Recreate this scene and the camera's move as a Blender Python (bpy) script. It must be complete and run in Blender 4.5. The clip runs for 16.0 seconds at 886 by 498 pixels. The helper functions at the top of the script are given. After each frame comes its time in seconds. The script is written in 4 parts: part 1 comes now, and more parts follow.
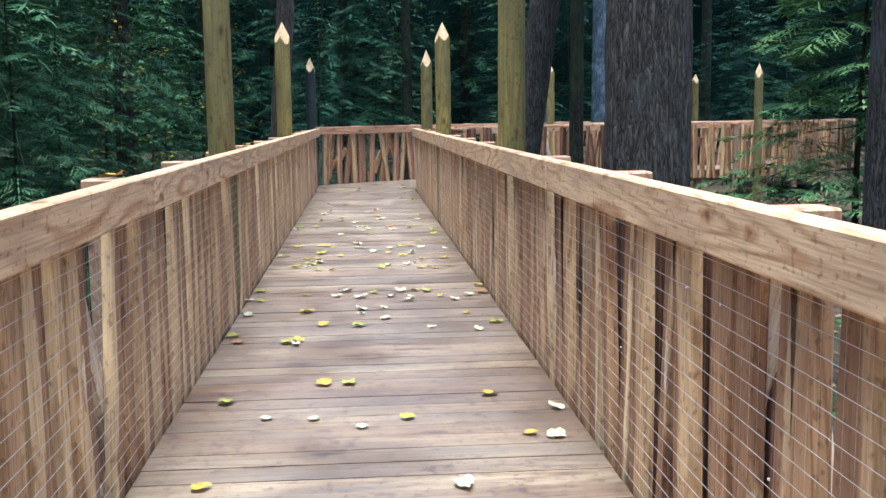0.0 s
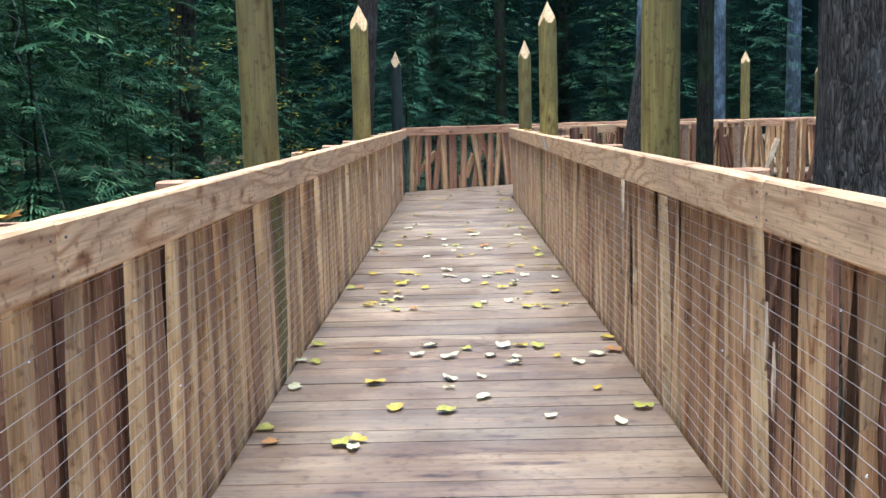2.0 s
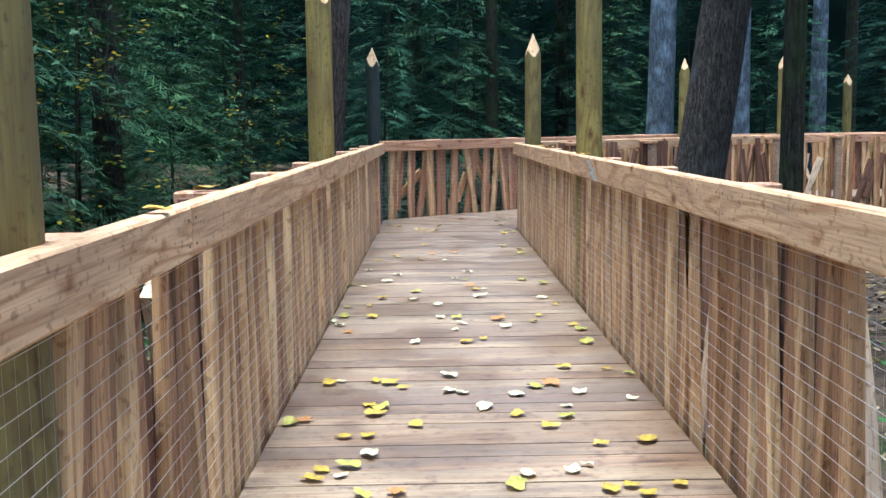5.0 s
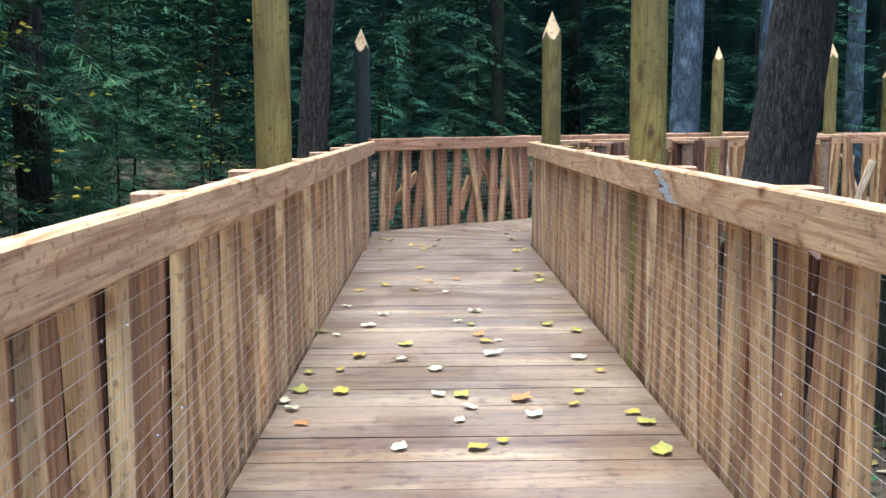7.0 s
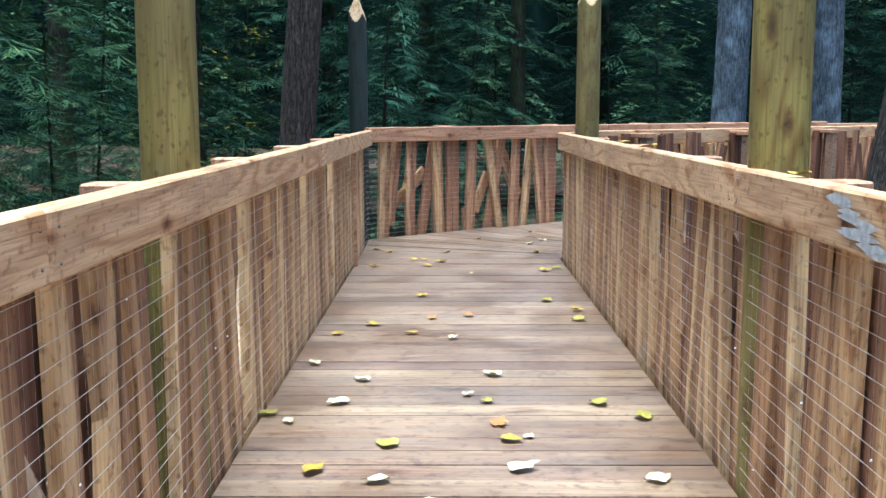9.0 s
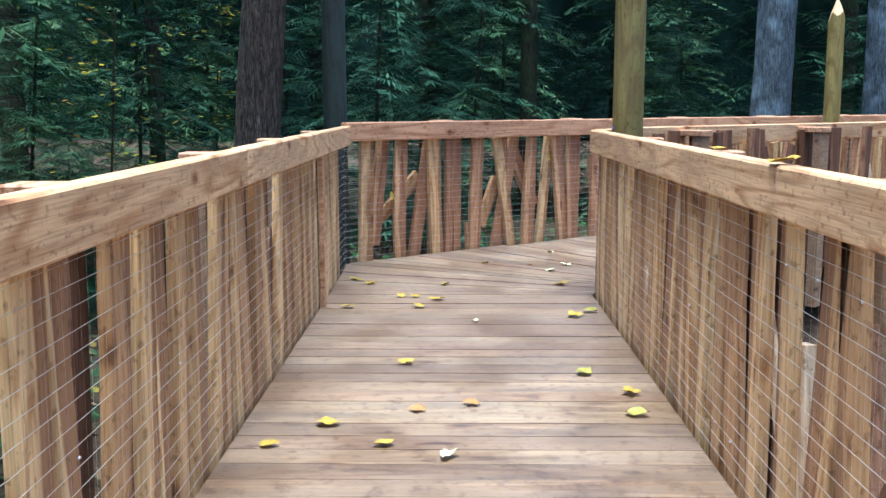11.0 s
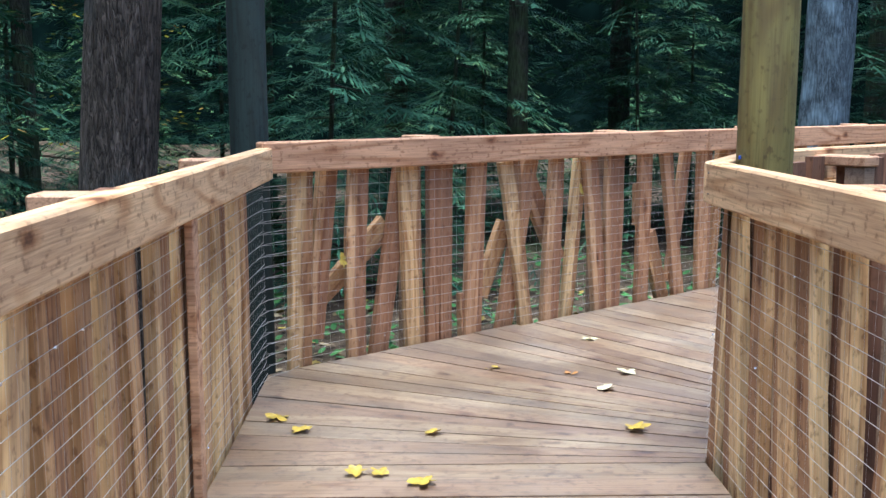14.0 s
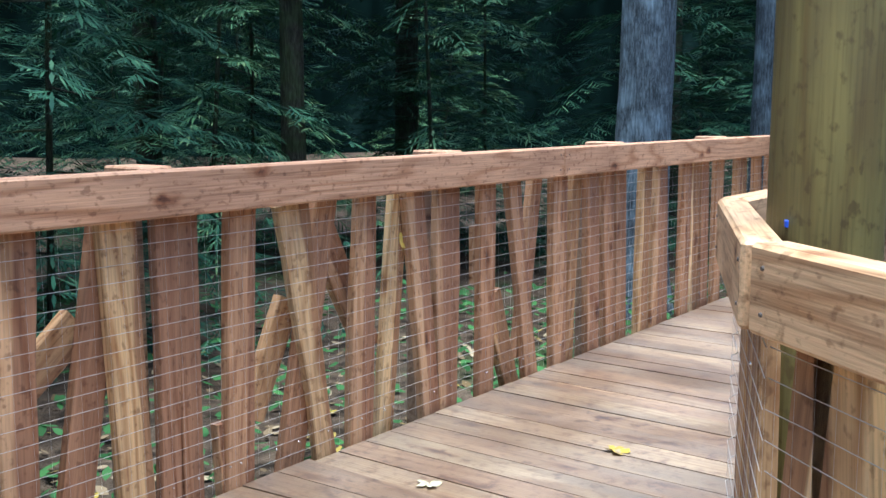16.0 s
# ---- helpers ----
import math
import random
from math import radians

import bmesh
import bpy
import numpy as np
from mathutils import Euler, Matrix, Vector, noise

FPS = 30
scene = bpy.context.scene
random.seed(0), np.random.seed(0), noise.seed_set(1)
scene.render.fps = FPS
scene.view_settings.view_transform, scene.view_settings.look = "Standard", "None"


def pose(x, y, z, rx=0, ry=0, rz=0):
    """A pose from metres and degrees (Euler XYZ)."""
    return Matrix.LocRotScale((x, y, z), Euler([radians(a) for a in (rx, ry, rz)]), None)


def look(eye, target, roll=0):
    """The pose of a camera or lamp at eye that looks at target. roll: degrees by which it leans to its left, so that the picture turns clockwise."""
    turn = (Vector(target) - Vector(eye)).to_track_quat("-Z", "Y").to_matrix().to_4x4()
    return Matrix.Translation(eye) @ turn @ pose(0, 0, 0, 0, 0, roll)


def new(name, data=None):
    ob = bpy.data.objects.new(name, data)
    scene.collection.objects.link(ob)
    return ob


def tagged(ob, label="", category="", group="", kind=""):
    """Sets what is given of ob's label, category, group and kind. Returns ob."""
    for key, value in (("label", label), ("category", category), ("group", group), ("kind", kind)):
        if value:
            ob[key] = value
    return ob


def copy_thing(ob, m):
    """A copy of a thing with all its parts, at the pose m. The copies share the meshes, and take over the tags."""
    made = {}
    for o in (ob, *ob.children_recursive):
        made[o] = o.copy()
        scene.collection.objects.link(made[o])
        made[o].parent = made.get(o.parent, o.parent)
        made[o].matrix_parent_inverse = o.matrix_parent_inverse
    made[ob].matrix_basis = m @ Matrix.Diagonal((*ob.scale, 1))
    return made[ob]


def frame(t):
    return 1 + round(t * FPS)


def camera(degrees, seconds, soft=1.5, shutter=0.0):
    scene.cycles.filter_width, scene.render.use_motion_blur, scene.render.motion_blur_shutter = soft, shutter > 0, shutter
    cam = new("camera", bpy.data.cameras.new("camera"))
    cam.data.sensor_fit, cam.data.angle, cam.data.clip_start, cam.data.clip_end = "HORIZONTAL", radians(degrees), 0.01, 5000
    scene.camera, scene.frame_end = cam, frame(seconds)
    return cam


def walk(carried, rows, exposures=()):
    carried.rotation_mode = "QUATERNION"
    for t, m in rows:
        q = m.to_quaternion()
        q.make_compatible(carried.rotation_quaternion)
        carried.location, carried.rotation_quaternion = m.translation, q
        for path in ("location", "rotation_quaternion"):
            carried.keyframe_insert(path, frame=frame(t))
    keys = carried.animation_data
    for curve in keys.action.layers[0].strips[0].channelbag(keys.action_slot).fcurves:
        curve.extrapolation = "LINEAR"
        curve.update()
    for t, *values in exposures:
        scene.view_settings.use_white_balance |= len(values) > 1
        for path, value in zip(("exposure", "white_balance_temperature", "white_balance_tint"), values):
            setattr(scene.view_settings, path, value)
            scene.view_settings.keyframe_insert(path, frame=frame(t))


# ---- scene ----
cam = camera(47.9, 16.0)
PATH = [
    (0, (-0.019, -0.271, 1.255), (0.135, 1.705, 0.99), -0.7),
    (0.5, (0.052, 0.273, 1.242), (0.11, 2.255, 0.979), -0.5),
    (1, (0.02, 0.76, 1.237), (0.032, 2.744, 0.979), -0.4),
    (1.5, (0.001, 1.195, 1.23), (-0.018, 3.178, 0.971), -1.1),
    (2, (-0.008, 1.572, 1.236), (-0.037, 3.555, 0.974), -1.4),
    (2.5, (-0.055, 2.061, 1.253), (-0.08, 4.042, 0.98), -1.4),
    (3, (-0.043, 2.553, 1.24), (-0.068, 4.534, 0.967), -1.3),
    (3.5, (-0.088, 3.053, 1.233), (-0.102, 5.034, 0.961), -1.0),
    (4, (-0.122, 3.547, 1.234), (-0.129, 5.529, 0.966), -1.0),
    (4.5, (-0.144, 4.106, 1.238), (-0.137, 6.089, 0.982), -0.7),
    (5, (-0.161, 4.648, 1.247), (-0.144, 6.633, 1.005), -0.8),
    (7.5, (-0.121, 7.134, 1.233), (-0.11, 9.117, 0.979), -0.2),
    (8, (-0.082, 7.615, 1.243), (-0.09, 9.597, 0.975), -0.2),
    (8.5, (-0.102, 8.118, 1.238), (-0.11, 10.099, 0.963), -0.1),
    (9, (-0.078, 8.602, 1.224), (-0.092, 10.583, 0.951), -0.1),
    (11.5, (-0.035, 11.087, 1.206), (-0.064, 13.066, 0.916), 0.1),
    (12, (-0.036, 11.586, 1.184), (-0.08, 13.566, 0.899), 0.7),
    (12.5, (-0.088, 12.087, 1.217), (-0.132, 14.065, 0.924), 0.7),
    (13, (-0.103, 12.62, 1.227), (-0.145, 14.598, 0.934), 0.6),
    (13.5, (-0.154, 13.069, 1.233), (-0.163, 15.047, 0.942), 0.3),
    (14, (-0.147, 13.552, 1.246), (-0.104, 15.53, 0.957), 0.0),
    (14.5, (-0.164, 14.062, 1.227), (-0.032, 16.038, 0.95), 0.3),
    (15, (-0.106, 14.605, 1.219), (0.117, 16.574, 0.948), 0.2),
    (15.5, (-0.051, 15.09, 1.228), (0.286, 17.043, 0.959), 0.7),
    (16, (0.003, 15.583, 1.245), (0.488, 17.504, 0.972), 0.0),
]
walk(cam, [(t, look(eye, target, roll)) for t, eye, target, roll in PATH], exposures=[(0, 1.12, 5620, 6), (9, 1.18, 5600, 6), (12.5, 1.34, 5580, 6), (16, 1.24, 5580, 6)])

# ---- light ----
world = bpy.data.worlds.new("forest_sky")
scene.world = world
world.use_nodes = True
wn, wl = world.node_tree.nodes, world.node_tree.links
sky = wn.new("ShaderNodeTexSky")
sky.sky_type, sky.sun_disc = "NISHITA", False
sky.sun_elevation, sky.sun_rotation = radians(78), radians(190)
sky.air_density, sky.dust_density, sky.ozone_density = 1.0, 2.0, 1.5
wn["Background"].inputs["Strength"].default_value = 0.2
wl.new(sky.outputs[0], wn["Background"].inputs["Color"])
sun = new("sun", bpy.data.lights.new("sun", "SUN"))
sun.data.energy, sun.data.angle, sun.data.color = 4.4, radians(36), (1.0, 0.96, 0.9)
sun.matrix_world = look((-0.6, 2.6, 17), (0, 4, 0))


# ---- materials ----
def material(name):
    m = bpy.data.materials.new(name)
    m.use_nodes = True
    n = m.node_tree.nodes
    return m, n, m.node_tree.links, n["Principled BSDF"]


def ramp(n, stops, interpolation="LINEAR"):
    r = n.new("ShaderNodeValToRGB")
    r.color_ramp.interpolation = interpolation
    e = r.color_ramp.elements
    e[0].position, e[0].color = stops[0][0], (*stops[0][1], 1)
    e[1].position, e[1].color = stops[-1][0], (*stops[-1][1], 1)
    for p, c in stops[1:-1]:
        e.new(p).color = (*c, 1)
    return r


def mix(n, l, kind, fac, a, b):
    m = n.new("ShaderNodeMix")
    m.data_type, m.blend_type = "RGBA", kind
    for socket, v in ((m.inputs[0], fac), (m.inputs[6], a), (m.inputs[7], b)):
        if isinstance(v, (int, float)):
            socket.default_value = v
        elif isinstance(v, tuple):
            socket.default_value = (*v, 1)
        else:
            l.new(v, socket)
    return m.outputs[2]


def wood(name, tones, axis, rough=0.6, knots=1.0, figure=0.5, stain=None, bump=0.3, per_island=False, heart=None):
    """Sawn timber with its grain along a local axis; tones are the colours from piece to piece."""
    m, n, l, b = material(name)
    tc, oi = n.new("ShaderNodeTexCoord"), n.new("ShaderNodeObjectInfo")
    rnd = oi.outputs["Random"]
    if per_island:
        rnd = n.new("ShaderNodeNewGeometry").outputs["Random Per Island"]
    shift = n.new("ShaderNodeVectorMath")
    shift.operation = "MULTIPLY_ADD"
    l.new(rnd, shift.inputs[0])
    shift.inputs[1].default_value = (37, 23, 51)
    l.new(tc.outputs["Object"], shift.inputs[2])

    def mapped(along, across):
        mp = n.new("ShaderNodeMapping")
        mp.inputs["Scale"].default_value = [along if i == axis else across for i in range(3)]
        l.new(shift.outputs[0], mp.inputs[0])
        return mp.outputs[0]

    tone = ramp(n, [(i / (len(tones) - 1), c) for i, c in enumerate(tones)])
    l.new(rnd, tone.inputs[0])
    fine = n.new("ShaderNodeTexNoise")
    fine.inputs["Scale"].default_value, fine.inputs["Detail"].default_value = 1.0, 5
    l.new(mapped(5, 150), fine.inputs["Vector"])
    flow = n.new("ShaderNodeTexNoise")
    flow.inputs["Scale"].default_value, flow.inputs["Detail"].default_value, flow.inputs["Roughness"].default_value = 1.0, 1.5, 0.35
    l.new(mapped(0.55, 5.0), flow.inputs["Vector"])
    many = n.new("ShaderNodeMath")
    many.operation = "MULTIPLY"
    many.inputs[1].default_value = 78
    l.new(flow.outputs[0], many.inputs[0])
    wave = n.new("ShaderNodeMath")
    wave.operation = "SINE"
    l.new(many.outputs[0], wave.inputs[0])
    rings = n.new("ShaderNodeMapRange")
    rings.inputs["From Min"].default_value = -1
    l.new(wave.outputs[0], rings.inputs["Value"])
    broad = n.new("ShaderNodeTexNoise")
    broad.inputs["Scale"].default_value, broad.inputs["Detail"].default_value = 1.0, 3
    l.new(mapped(2.2, 8), broad.inputs["Vector"])
    knot = n.new("ShaderNodeTexVoronoi")
    knot.inputs["Scale"].default_value = 1.0
    bend = n.new("ShaderNodeTexNoise")
    bend.inputs["Scale"].default_value, bend.inputs["Detail"].default_value = 22.0, 3
    l.new(shift.outputs[0], bend.inputs["Vector"])
    warp = n.new("ShaderNodeVectorMath")
    warp.operation = "MULTIPLY_ADD"
    warp.inputs[1].default_value = (0.22, 0.22, 0.22)
    l.new(bend.outputs[1], warp.inputs[0])
    l.new(mapped(3.4, 7.5), warp.inputs[2])
    l.new(warp.outputs[0], knot.inputs["Vector"])
    f = ramp(n, [(0.28, (0.55, 0.5, 0.46)), (0.5, (0.95, 0.94, 0.93)), (0.75, (1.15, 1.13, 1.12))])
    l.new(fine.outputs[0], f.inputs[0])
    g = ramp(n, [(0.0, (0.62, 0.48, 0.36)), (0.18, (0.84, 0.76, 0.68)), (0.45, (1.03, 1.02, 1.0)), (1.0, (1.08, 1.08, 1.06))])
    l.new(rings.outputs[0], g.inputs[0])
    w = ramp(n, [(0.3, (0.7, 0.66, 0.66)), (0.55, (1, 1, 1)), (0.75, (1.12, 1.12, 1.12))])
    l.new(broad.outputs[0], w.inputs[0])
    k = ramp(n, [(0.05, (0.2, 0.12, 0.08)), (0.1, (0.5, 0.36, 0.27)), (0.18, (0.88, 0.82, 0.76)), (0.24, (1, 1, 1))])
    l.new(knot.outputs[0], k.inputs[0])
    base = tone.outputs[0]
    if heart:
        sep = n.new("ShaderNodeSeparateXYZ")
        l.new(tc.outputs["Object"], sep.inputs[0])
        edge = n.new("ShaderNodeTexNoise")
        edge.inputs["Scale"].default_value, edge.inputs["Detail"].default_value = 1.0, 2
        l.new(mapped(1.6, 5), edge.inputs["Vector"])
        a1 = n.new("ShaderNodeMath")
        a1.operation, a1.inputs[1].default_value = "MULTIPLY", 9.0
        l.new(sep.outputs[0], a1.inputs[0])
        a2 = n.new("ShaderNodeMath")
        a2.operation = "ADD"
        l.new(a1.outputs[0], a2.inputs[0])
        l.new(edge.outputs[0], a2.inputs[1])
        a3 = n.new("ShaderNodeMath")
        a3.operation = "MULTIPLY_ADD"
        a3.inputs[1].default_value = 0.75
        l.new(rnd, a3.inputs[0])
        l.new(a2.outputs[0], a3.inputs[2])
        hr_ = ramp(n, [(0.86, (0, 0, 0)), (0.94, (1, 1, 1))])
        l.new(a3.outputs[0], hr_.inputs[0])
        base = mix(n, l, "MIX", hr_.outputs[0], tone.outputs[0], heart)
    c = mix(n, l, "MULTIPLY", 0.85, base, f.outputs[0])
    part_of = n.new("ShaderNodeMapRange")
    part_of.inputs["From Min"].default_value, part_of.inputs["From Max"].default_value = 0.35, 0.65
    part_of.inputs["To Min"].default_value, part_of.inputs["To Max"].default_value = figure * 0.15, min(1.0, figure * 1.7)
    l.new(broad.outputs[0], part_of.inputs["Value"])
    c = mix(n, l, "MULTIPLY", part_of.outputs[0], c, g.outputs[0])
    c = mix(n, l, "MULTIPLY", 0.8, c, w.outputs[0])
    c = mix(n, l, "MULTIPLY", knots, c, k.outputs[0])
    fleck = n.new("ShaderNodeTexNoise")
    fleck.inputs["Scale"].default_value, fleck.inputs["Detail"].default_value = 1.0, 3
    l.new(mapped(34, 48), fleck.inputs["Vector"])
    fl = ramp(n, [(0.57, (1, 1, 1)), (0.68, (0.5, 0.43, 0.38))])
    l.new(fleck.outputs[0], fl.inputs[0])
    c = mix(n, l, "MULTIPLY", 0.8, c, fl.outputs[0])
    if stain:
        s = n.new("ShaderNodeTexNoise")
        s.inputs["Scale"].default_value, s.inputs["Detail"].default_value = 1.3, 5
        l.new(mapped(1.6, 7), s.inputs["Vector"])
        sr = ramp(n, [(0.5, (0, 0, 0)), (0.75, (0.85, 0.85, 0.85))])
        l.new(s.outputs[0], sr.inputs[0])
        c = mix(n, l, "MIX", sr.outputs[0], c, stain)
    l.new(c, b.inputs["Base Color"])
    rr = n.new("ShaderNodeMapRange")
    rr.inputs["To Min"].default_value, rr.inputs["To Max"].default_value = rough - 0.12, rough + 0.15
    l.new(broad.outputs[0], rr.inputs["Value"])
    l.new(rr.outputs[0], b.inputs["Roughness"])
    bp = n.new("ShaderNodeBump")
    bp.inputs["Strength"].default_value, bp.inputs["Distance"].default_value = bump, 0.004
    l.new(fine.outputs[0], bp.inputs["Height"])
    l.new(bp.outputs[0], b.inputs["Normal"])
    return m


DECK = wood("deck_board_wood", [(0.150, 0.086, 0.047), (0.292, 0.203, 0.112), (0.186, 0.117, 0.064), (0.353, 0.259, 0.148), (0.230, 0.168, 0.097), (0.282, 0.178, 0.094), (0.167, 0.110, 0.061), (0.309, 0.229, 0.130)], 0, 0.42, 1.0, 0.8, (0.11, 0.082, 0.054))
wet = DECK.node_tree.nodes["Principled BSDF"].inputs
dn, dl = DECK.node_tree.nodes, DECK.node_tree.links
dinfo, dmap = dn.new("ShaderNodeObjectInfo"), dn.new("ShaderNodeVectorMath")
dmap.operation = "MULTIPLY_ADD"
dmap.inputs[1].default_value = (41, 17, 29)
dl.new(dinfo.outputs["Random"], dmap.inputs[0])
world_at = dn.new("ShaderNodeNewGeometry").outputs["Position"]
dl.new(world_at, dmap.inputs[2])
spots_, damp = dn.new("ShaderNodeTexNoise"), dn.new("ShaderNodeTexNoise")
spots_.inputs["Scale"].default_value, spots_.inputs["Detail"].default_value, spots_.inputs["Roughness"].default_value = 20, 5, 0.65
damp.inputs["Scale"].default_value, damp.inputs["Detail"].default_value = 1.7, 4
dl.new(dmap.outputs[0], spots_.inputs["Vector"])
dl.new(world_at, damp.inputs["Vector"])
spot_tone = ramp(dn, [(0.55, (1, 1, 1)), (0.6, (0.66, 0.56, 0.48)), (0.68, (0.3, 0.22, 0.17))])
damp_tone = ramp(dn, [(0.36, (0.76, 0.7, 0.66)), (0.52, (1, 1, 1)), (0.68, (1.12, 1.12, 1.11))])
dl.new(spots_.outputs[0], spot_tone.inputs[0])
dl.new(damp.outputs[0], damp_tone.inputs[0])
worn = mix(dn, dl, "MULTIPLY", 0.9, wet["Base Color"].links[0].from_socket, spot_tone.outputs[0])
worn = mix(dn, dl, "MULTIPLY", 0.9, worn, damp_tone.outputs[0])
dl.new(worn, wet["Base Color"])
gloss = dn.new("ShaderNodeMapRange")
gloss.inputs["From Min"].default_value, gloss.inputs["From Max"].default_value = 0.35, 0.65
gloss.inputs["To Min"].default_value, gloss.inputs["To Max"].default_value = 0.4, 0.66
dl.new(damp.outputs[0], gloss.inputs["Value"])
dl.new(gloss.outputs[0], wet["Coat Roughness"])
wet["Coat Weight"].default_value, wet["Coat IOR"].default_value = 1.0, 2.0
RAIL = wood("handrail_larch", [(0.58, 0.38, 0.209), (0.67, 0.46, 0.261), (0.63, 0.42, 0.233)], 0, 0.6, 1.0, 0.8)
RAIL_RED = wood("handrail_red_larch", [(0.5, 0.29, 0.168), (0.56, 0.34, 0.202)], 0, 0.6, 1.0, 0.8)
PLANK = wood("picket_wood", [(0.392, 0.21, 0.093), (0.617, 0.4, 0.191), (0.725, 0.51, 0.256), (0.451, 0.26, 0.116), (0.784, 0.58, 0.307), (0.529, 0.32, 0.144)], 2, 0.65, 0.8, 0.6, heart=(0.333, 0.175, 0.079))
# redder back row, darkened in its colour for the shade behind the front pickets
PLANK_RED_SHADED = wood("shaded_back_picket_wood", [(0.15, 0.068, 0.038), (0.27, 0.135, 0.075), (0.12, 0.056, 0.034), (0.36, 0.2, 0.115), (0.21, 0.1, 0.058)], 2, 0.65, 0.8, 0.6, heart=(0.15, 0.07, 0.04))
PLANK_WARM = wood("reddish_picket_wood", [(0.4, 0.205, 0.105), (0.54, 0.31, 0.16), (0.35, 0.175, 0.09), (0.62, 0.39, 0.205), (0.46, 0.25, 0.13)], 2, 0.65, 0.9, 0.7, heart=(0.33, 0.165, 0.085))
PLANK_PALE = wood("split_picket_wood", [(0.68, 0.54, 0.36), (0.74, 0.6, 0.42)], 2, 0.6, 0.3, 0.4)
POLE = wood("pressure_treated_pole", [(0.205, 0.178, 0.052), (0.26, 0.222, 0.06), (0.18, 0.155, 0.05)], 2, 0.6, 0.9, 0.8, stain=(0.13, 0.1, 0.04))
# corner pole standing in shade: the shade is painted in as near-black teal
POLE_SHADED = wood("shaded_pole_wood", [(0.013, 0.029, 0.027), (0.018, 0.035, 0.032)], 2, 0.8, 0.5, 0.4)
TIP = wood("fresh_cut_wood", [(0.66, 0.47, 0.25), (0.74, 0.54, 0.3)], 2, 0.6, 0.3, 0.4)
BEAM = wood("substructure_wood", [(0.3, 0.2, 0.13), (0.36, 0.25, 0.16)], 0, 0.7, 0.8, 0.4)


def plain(name, colour, rough, metal=0.0, vary=0.0, scale=20.0):
    m, n, l, b = material(name)
    b.inputs["Base Color"].default_value, b.inputs["Roughness"].default_value, b.inputs["Metallic"].default_value = (*colour, 1), rough, metal
    if vary:
        tc, t = n.new("ShaderNodeTexCoord"), n.new("ShaderNodeTexNoise")
        t.inputs["Scale"].default_value, t.inputs["Detail"].default_value = scale, 4
        l.new(tc.outputs["Object"], t.inputs["Vector"])
        r = ramp(n, [(0.3, tuple(c * (1 - vary) for c in colour)), (0.7, tuple(min(1, c * (1 + vary)) for c in colour))])
        l.new(t.outputs[0], r.inputs[0])
        l.new(r.outputs[0], b.inputs["Base Color"])
    return m


WIRE = plain("galvanised_wire", (0.62, 0.61, 0.58), 0.4, 0.5, 0.1)
BOLT = plain("zinc_screw", (0.8, 0.82, 0.85), 0.25, 0.9)
BOLT_DULL = plain("dull_screw", (0.16, 0.13, 0.11), 0.5, 0.6)
BLUE = plain("blue_tape", (0.03, 0.1, 0.6), 0.5)
PAINT = plain("pale_blue_paint_mark", (0.46, 0.5, 0.5), 0.6, 0, 0.25, 45)


def bark_material(name, dark, light, lichen, amount):
    m, n, l, b = material(name)
    tc, mp = n.new("ShaderNodeTexCoord"), n.new("ShaderNodeMapping")
    mp.inputs["Scale"].default_value = (1, 1, 0.15)
    l.new(tc.outputs["Object"], mp.inputs[0])
    v = n.new("ShaderNodeTexVoronoi")
    v.feature = "DISTANCE_TO_EDGE"
    v.inputs["Scale"].default_value = 36
    wob = n.new("ShaderNodeTexNoise")
    wob.inputs["Scale"].default_value, wob.inputs["Detail"].default_value = 34, 5
    l.new(mp.outputs[0], wob.inputs["Vector"])
    ad = n.new("ShaderNodeVectorMath")
    ad.operation = "MULTIPLY_ADD"
    ad.inputs[1].default_value = (0.12, 0.12, 0.12)
    l.new(wob.outputs[1], ad.inputs[0])
    l.new(mp.outputs[0], ad.inputs[2])
    l.new(ad.outputs[0], v.inputs["Vector"])
    t = n.new("ShaderNodeTexNoise")
    t.inputs["Scale"].default_value, t.inputs["Detail"].default_value = 46, 8
    l.new(mp.outputs[0], t.inputs["Vector"])
    r = ramp(n, [(0.0, dark), (0.1, tuple(0.35 * a + 0.65 * c for a, c in zip(dark, light))), (0.35, light)])
    l.new(v.outputs[0], r.inputs[0])
    q = ramp(n, [(0.32, (0.4, 0.4, 0.4)), (0.68, (1.35, 1.35, 1.35))])
    l.new(t.outputs[0], q.inputs[0])
    c = mix(n, l, "MULTIPLY", 0.9, r.outputs[0], q.outputs[0])
    p = n.new("ShaderNodeTexNoise")
    p.inputs["Scale"].default_value, p.inputs["Detail"].default_value = 3.5, 5
    l.new(tc.outputs["Object"], p.inputs["Vector"])
    pr = ramp(n, [(0.62 - amount, (0, 0, 0)), (0.8 - amount, (1, 1, 1))])
    l.new(p.outputs[0], pr.inputs[0])
    c = mix(n, l, "MIX", pr.outputs[0], c, mix(n, l, "MULTIPLY", 0.8, lichen, q.outputs[0]))
    l.new(c, b.inputs["Base Color"])
    b.inputs["Roughness"].default_value, b.inputs["Specular IOR Level"].default_value = 0.95, 0.1
    bp = n.new("ShaderNodeBump")
    bp.inputs["Strength"].default_value, bp.inputs["Distance"].default_value = 0.9, 0.03
    l.new(v.outputs[0], bp.inputs["Height"])
    l.new(bp.outputs[0], b.inputs["Normal"])
    return m


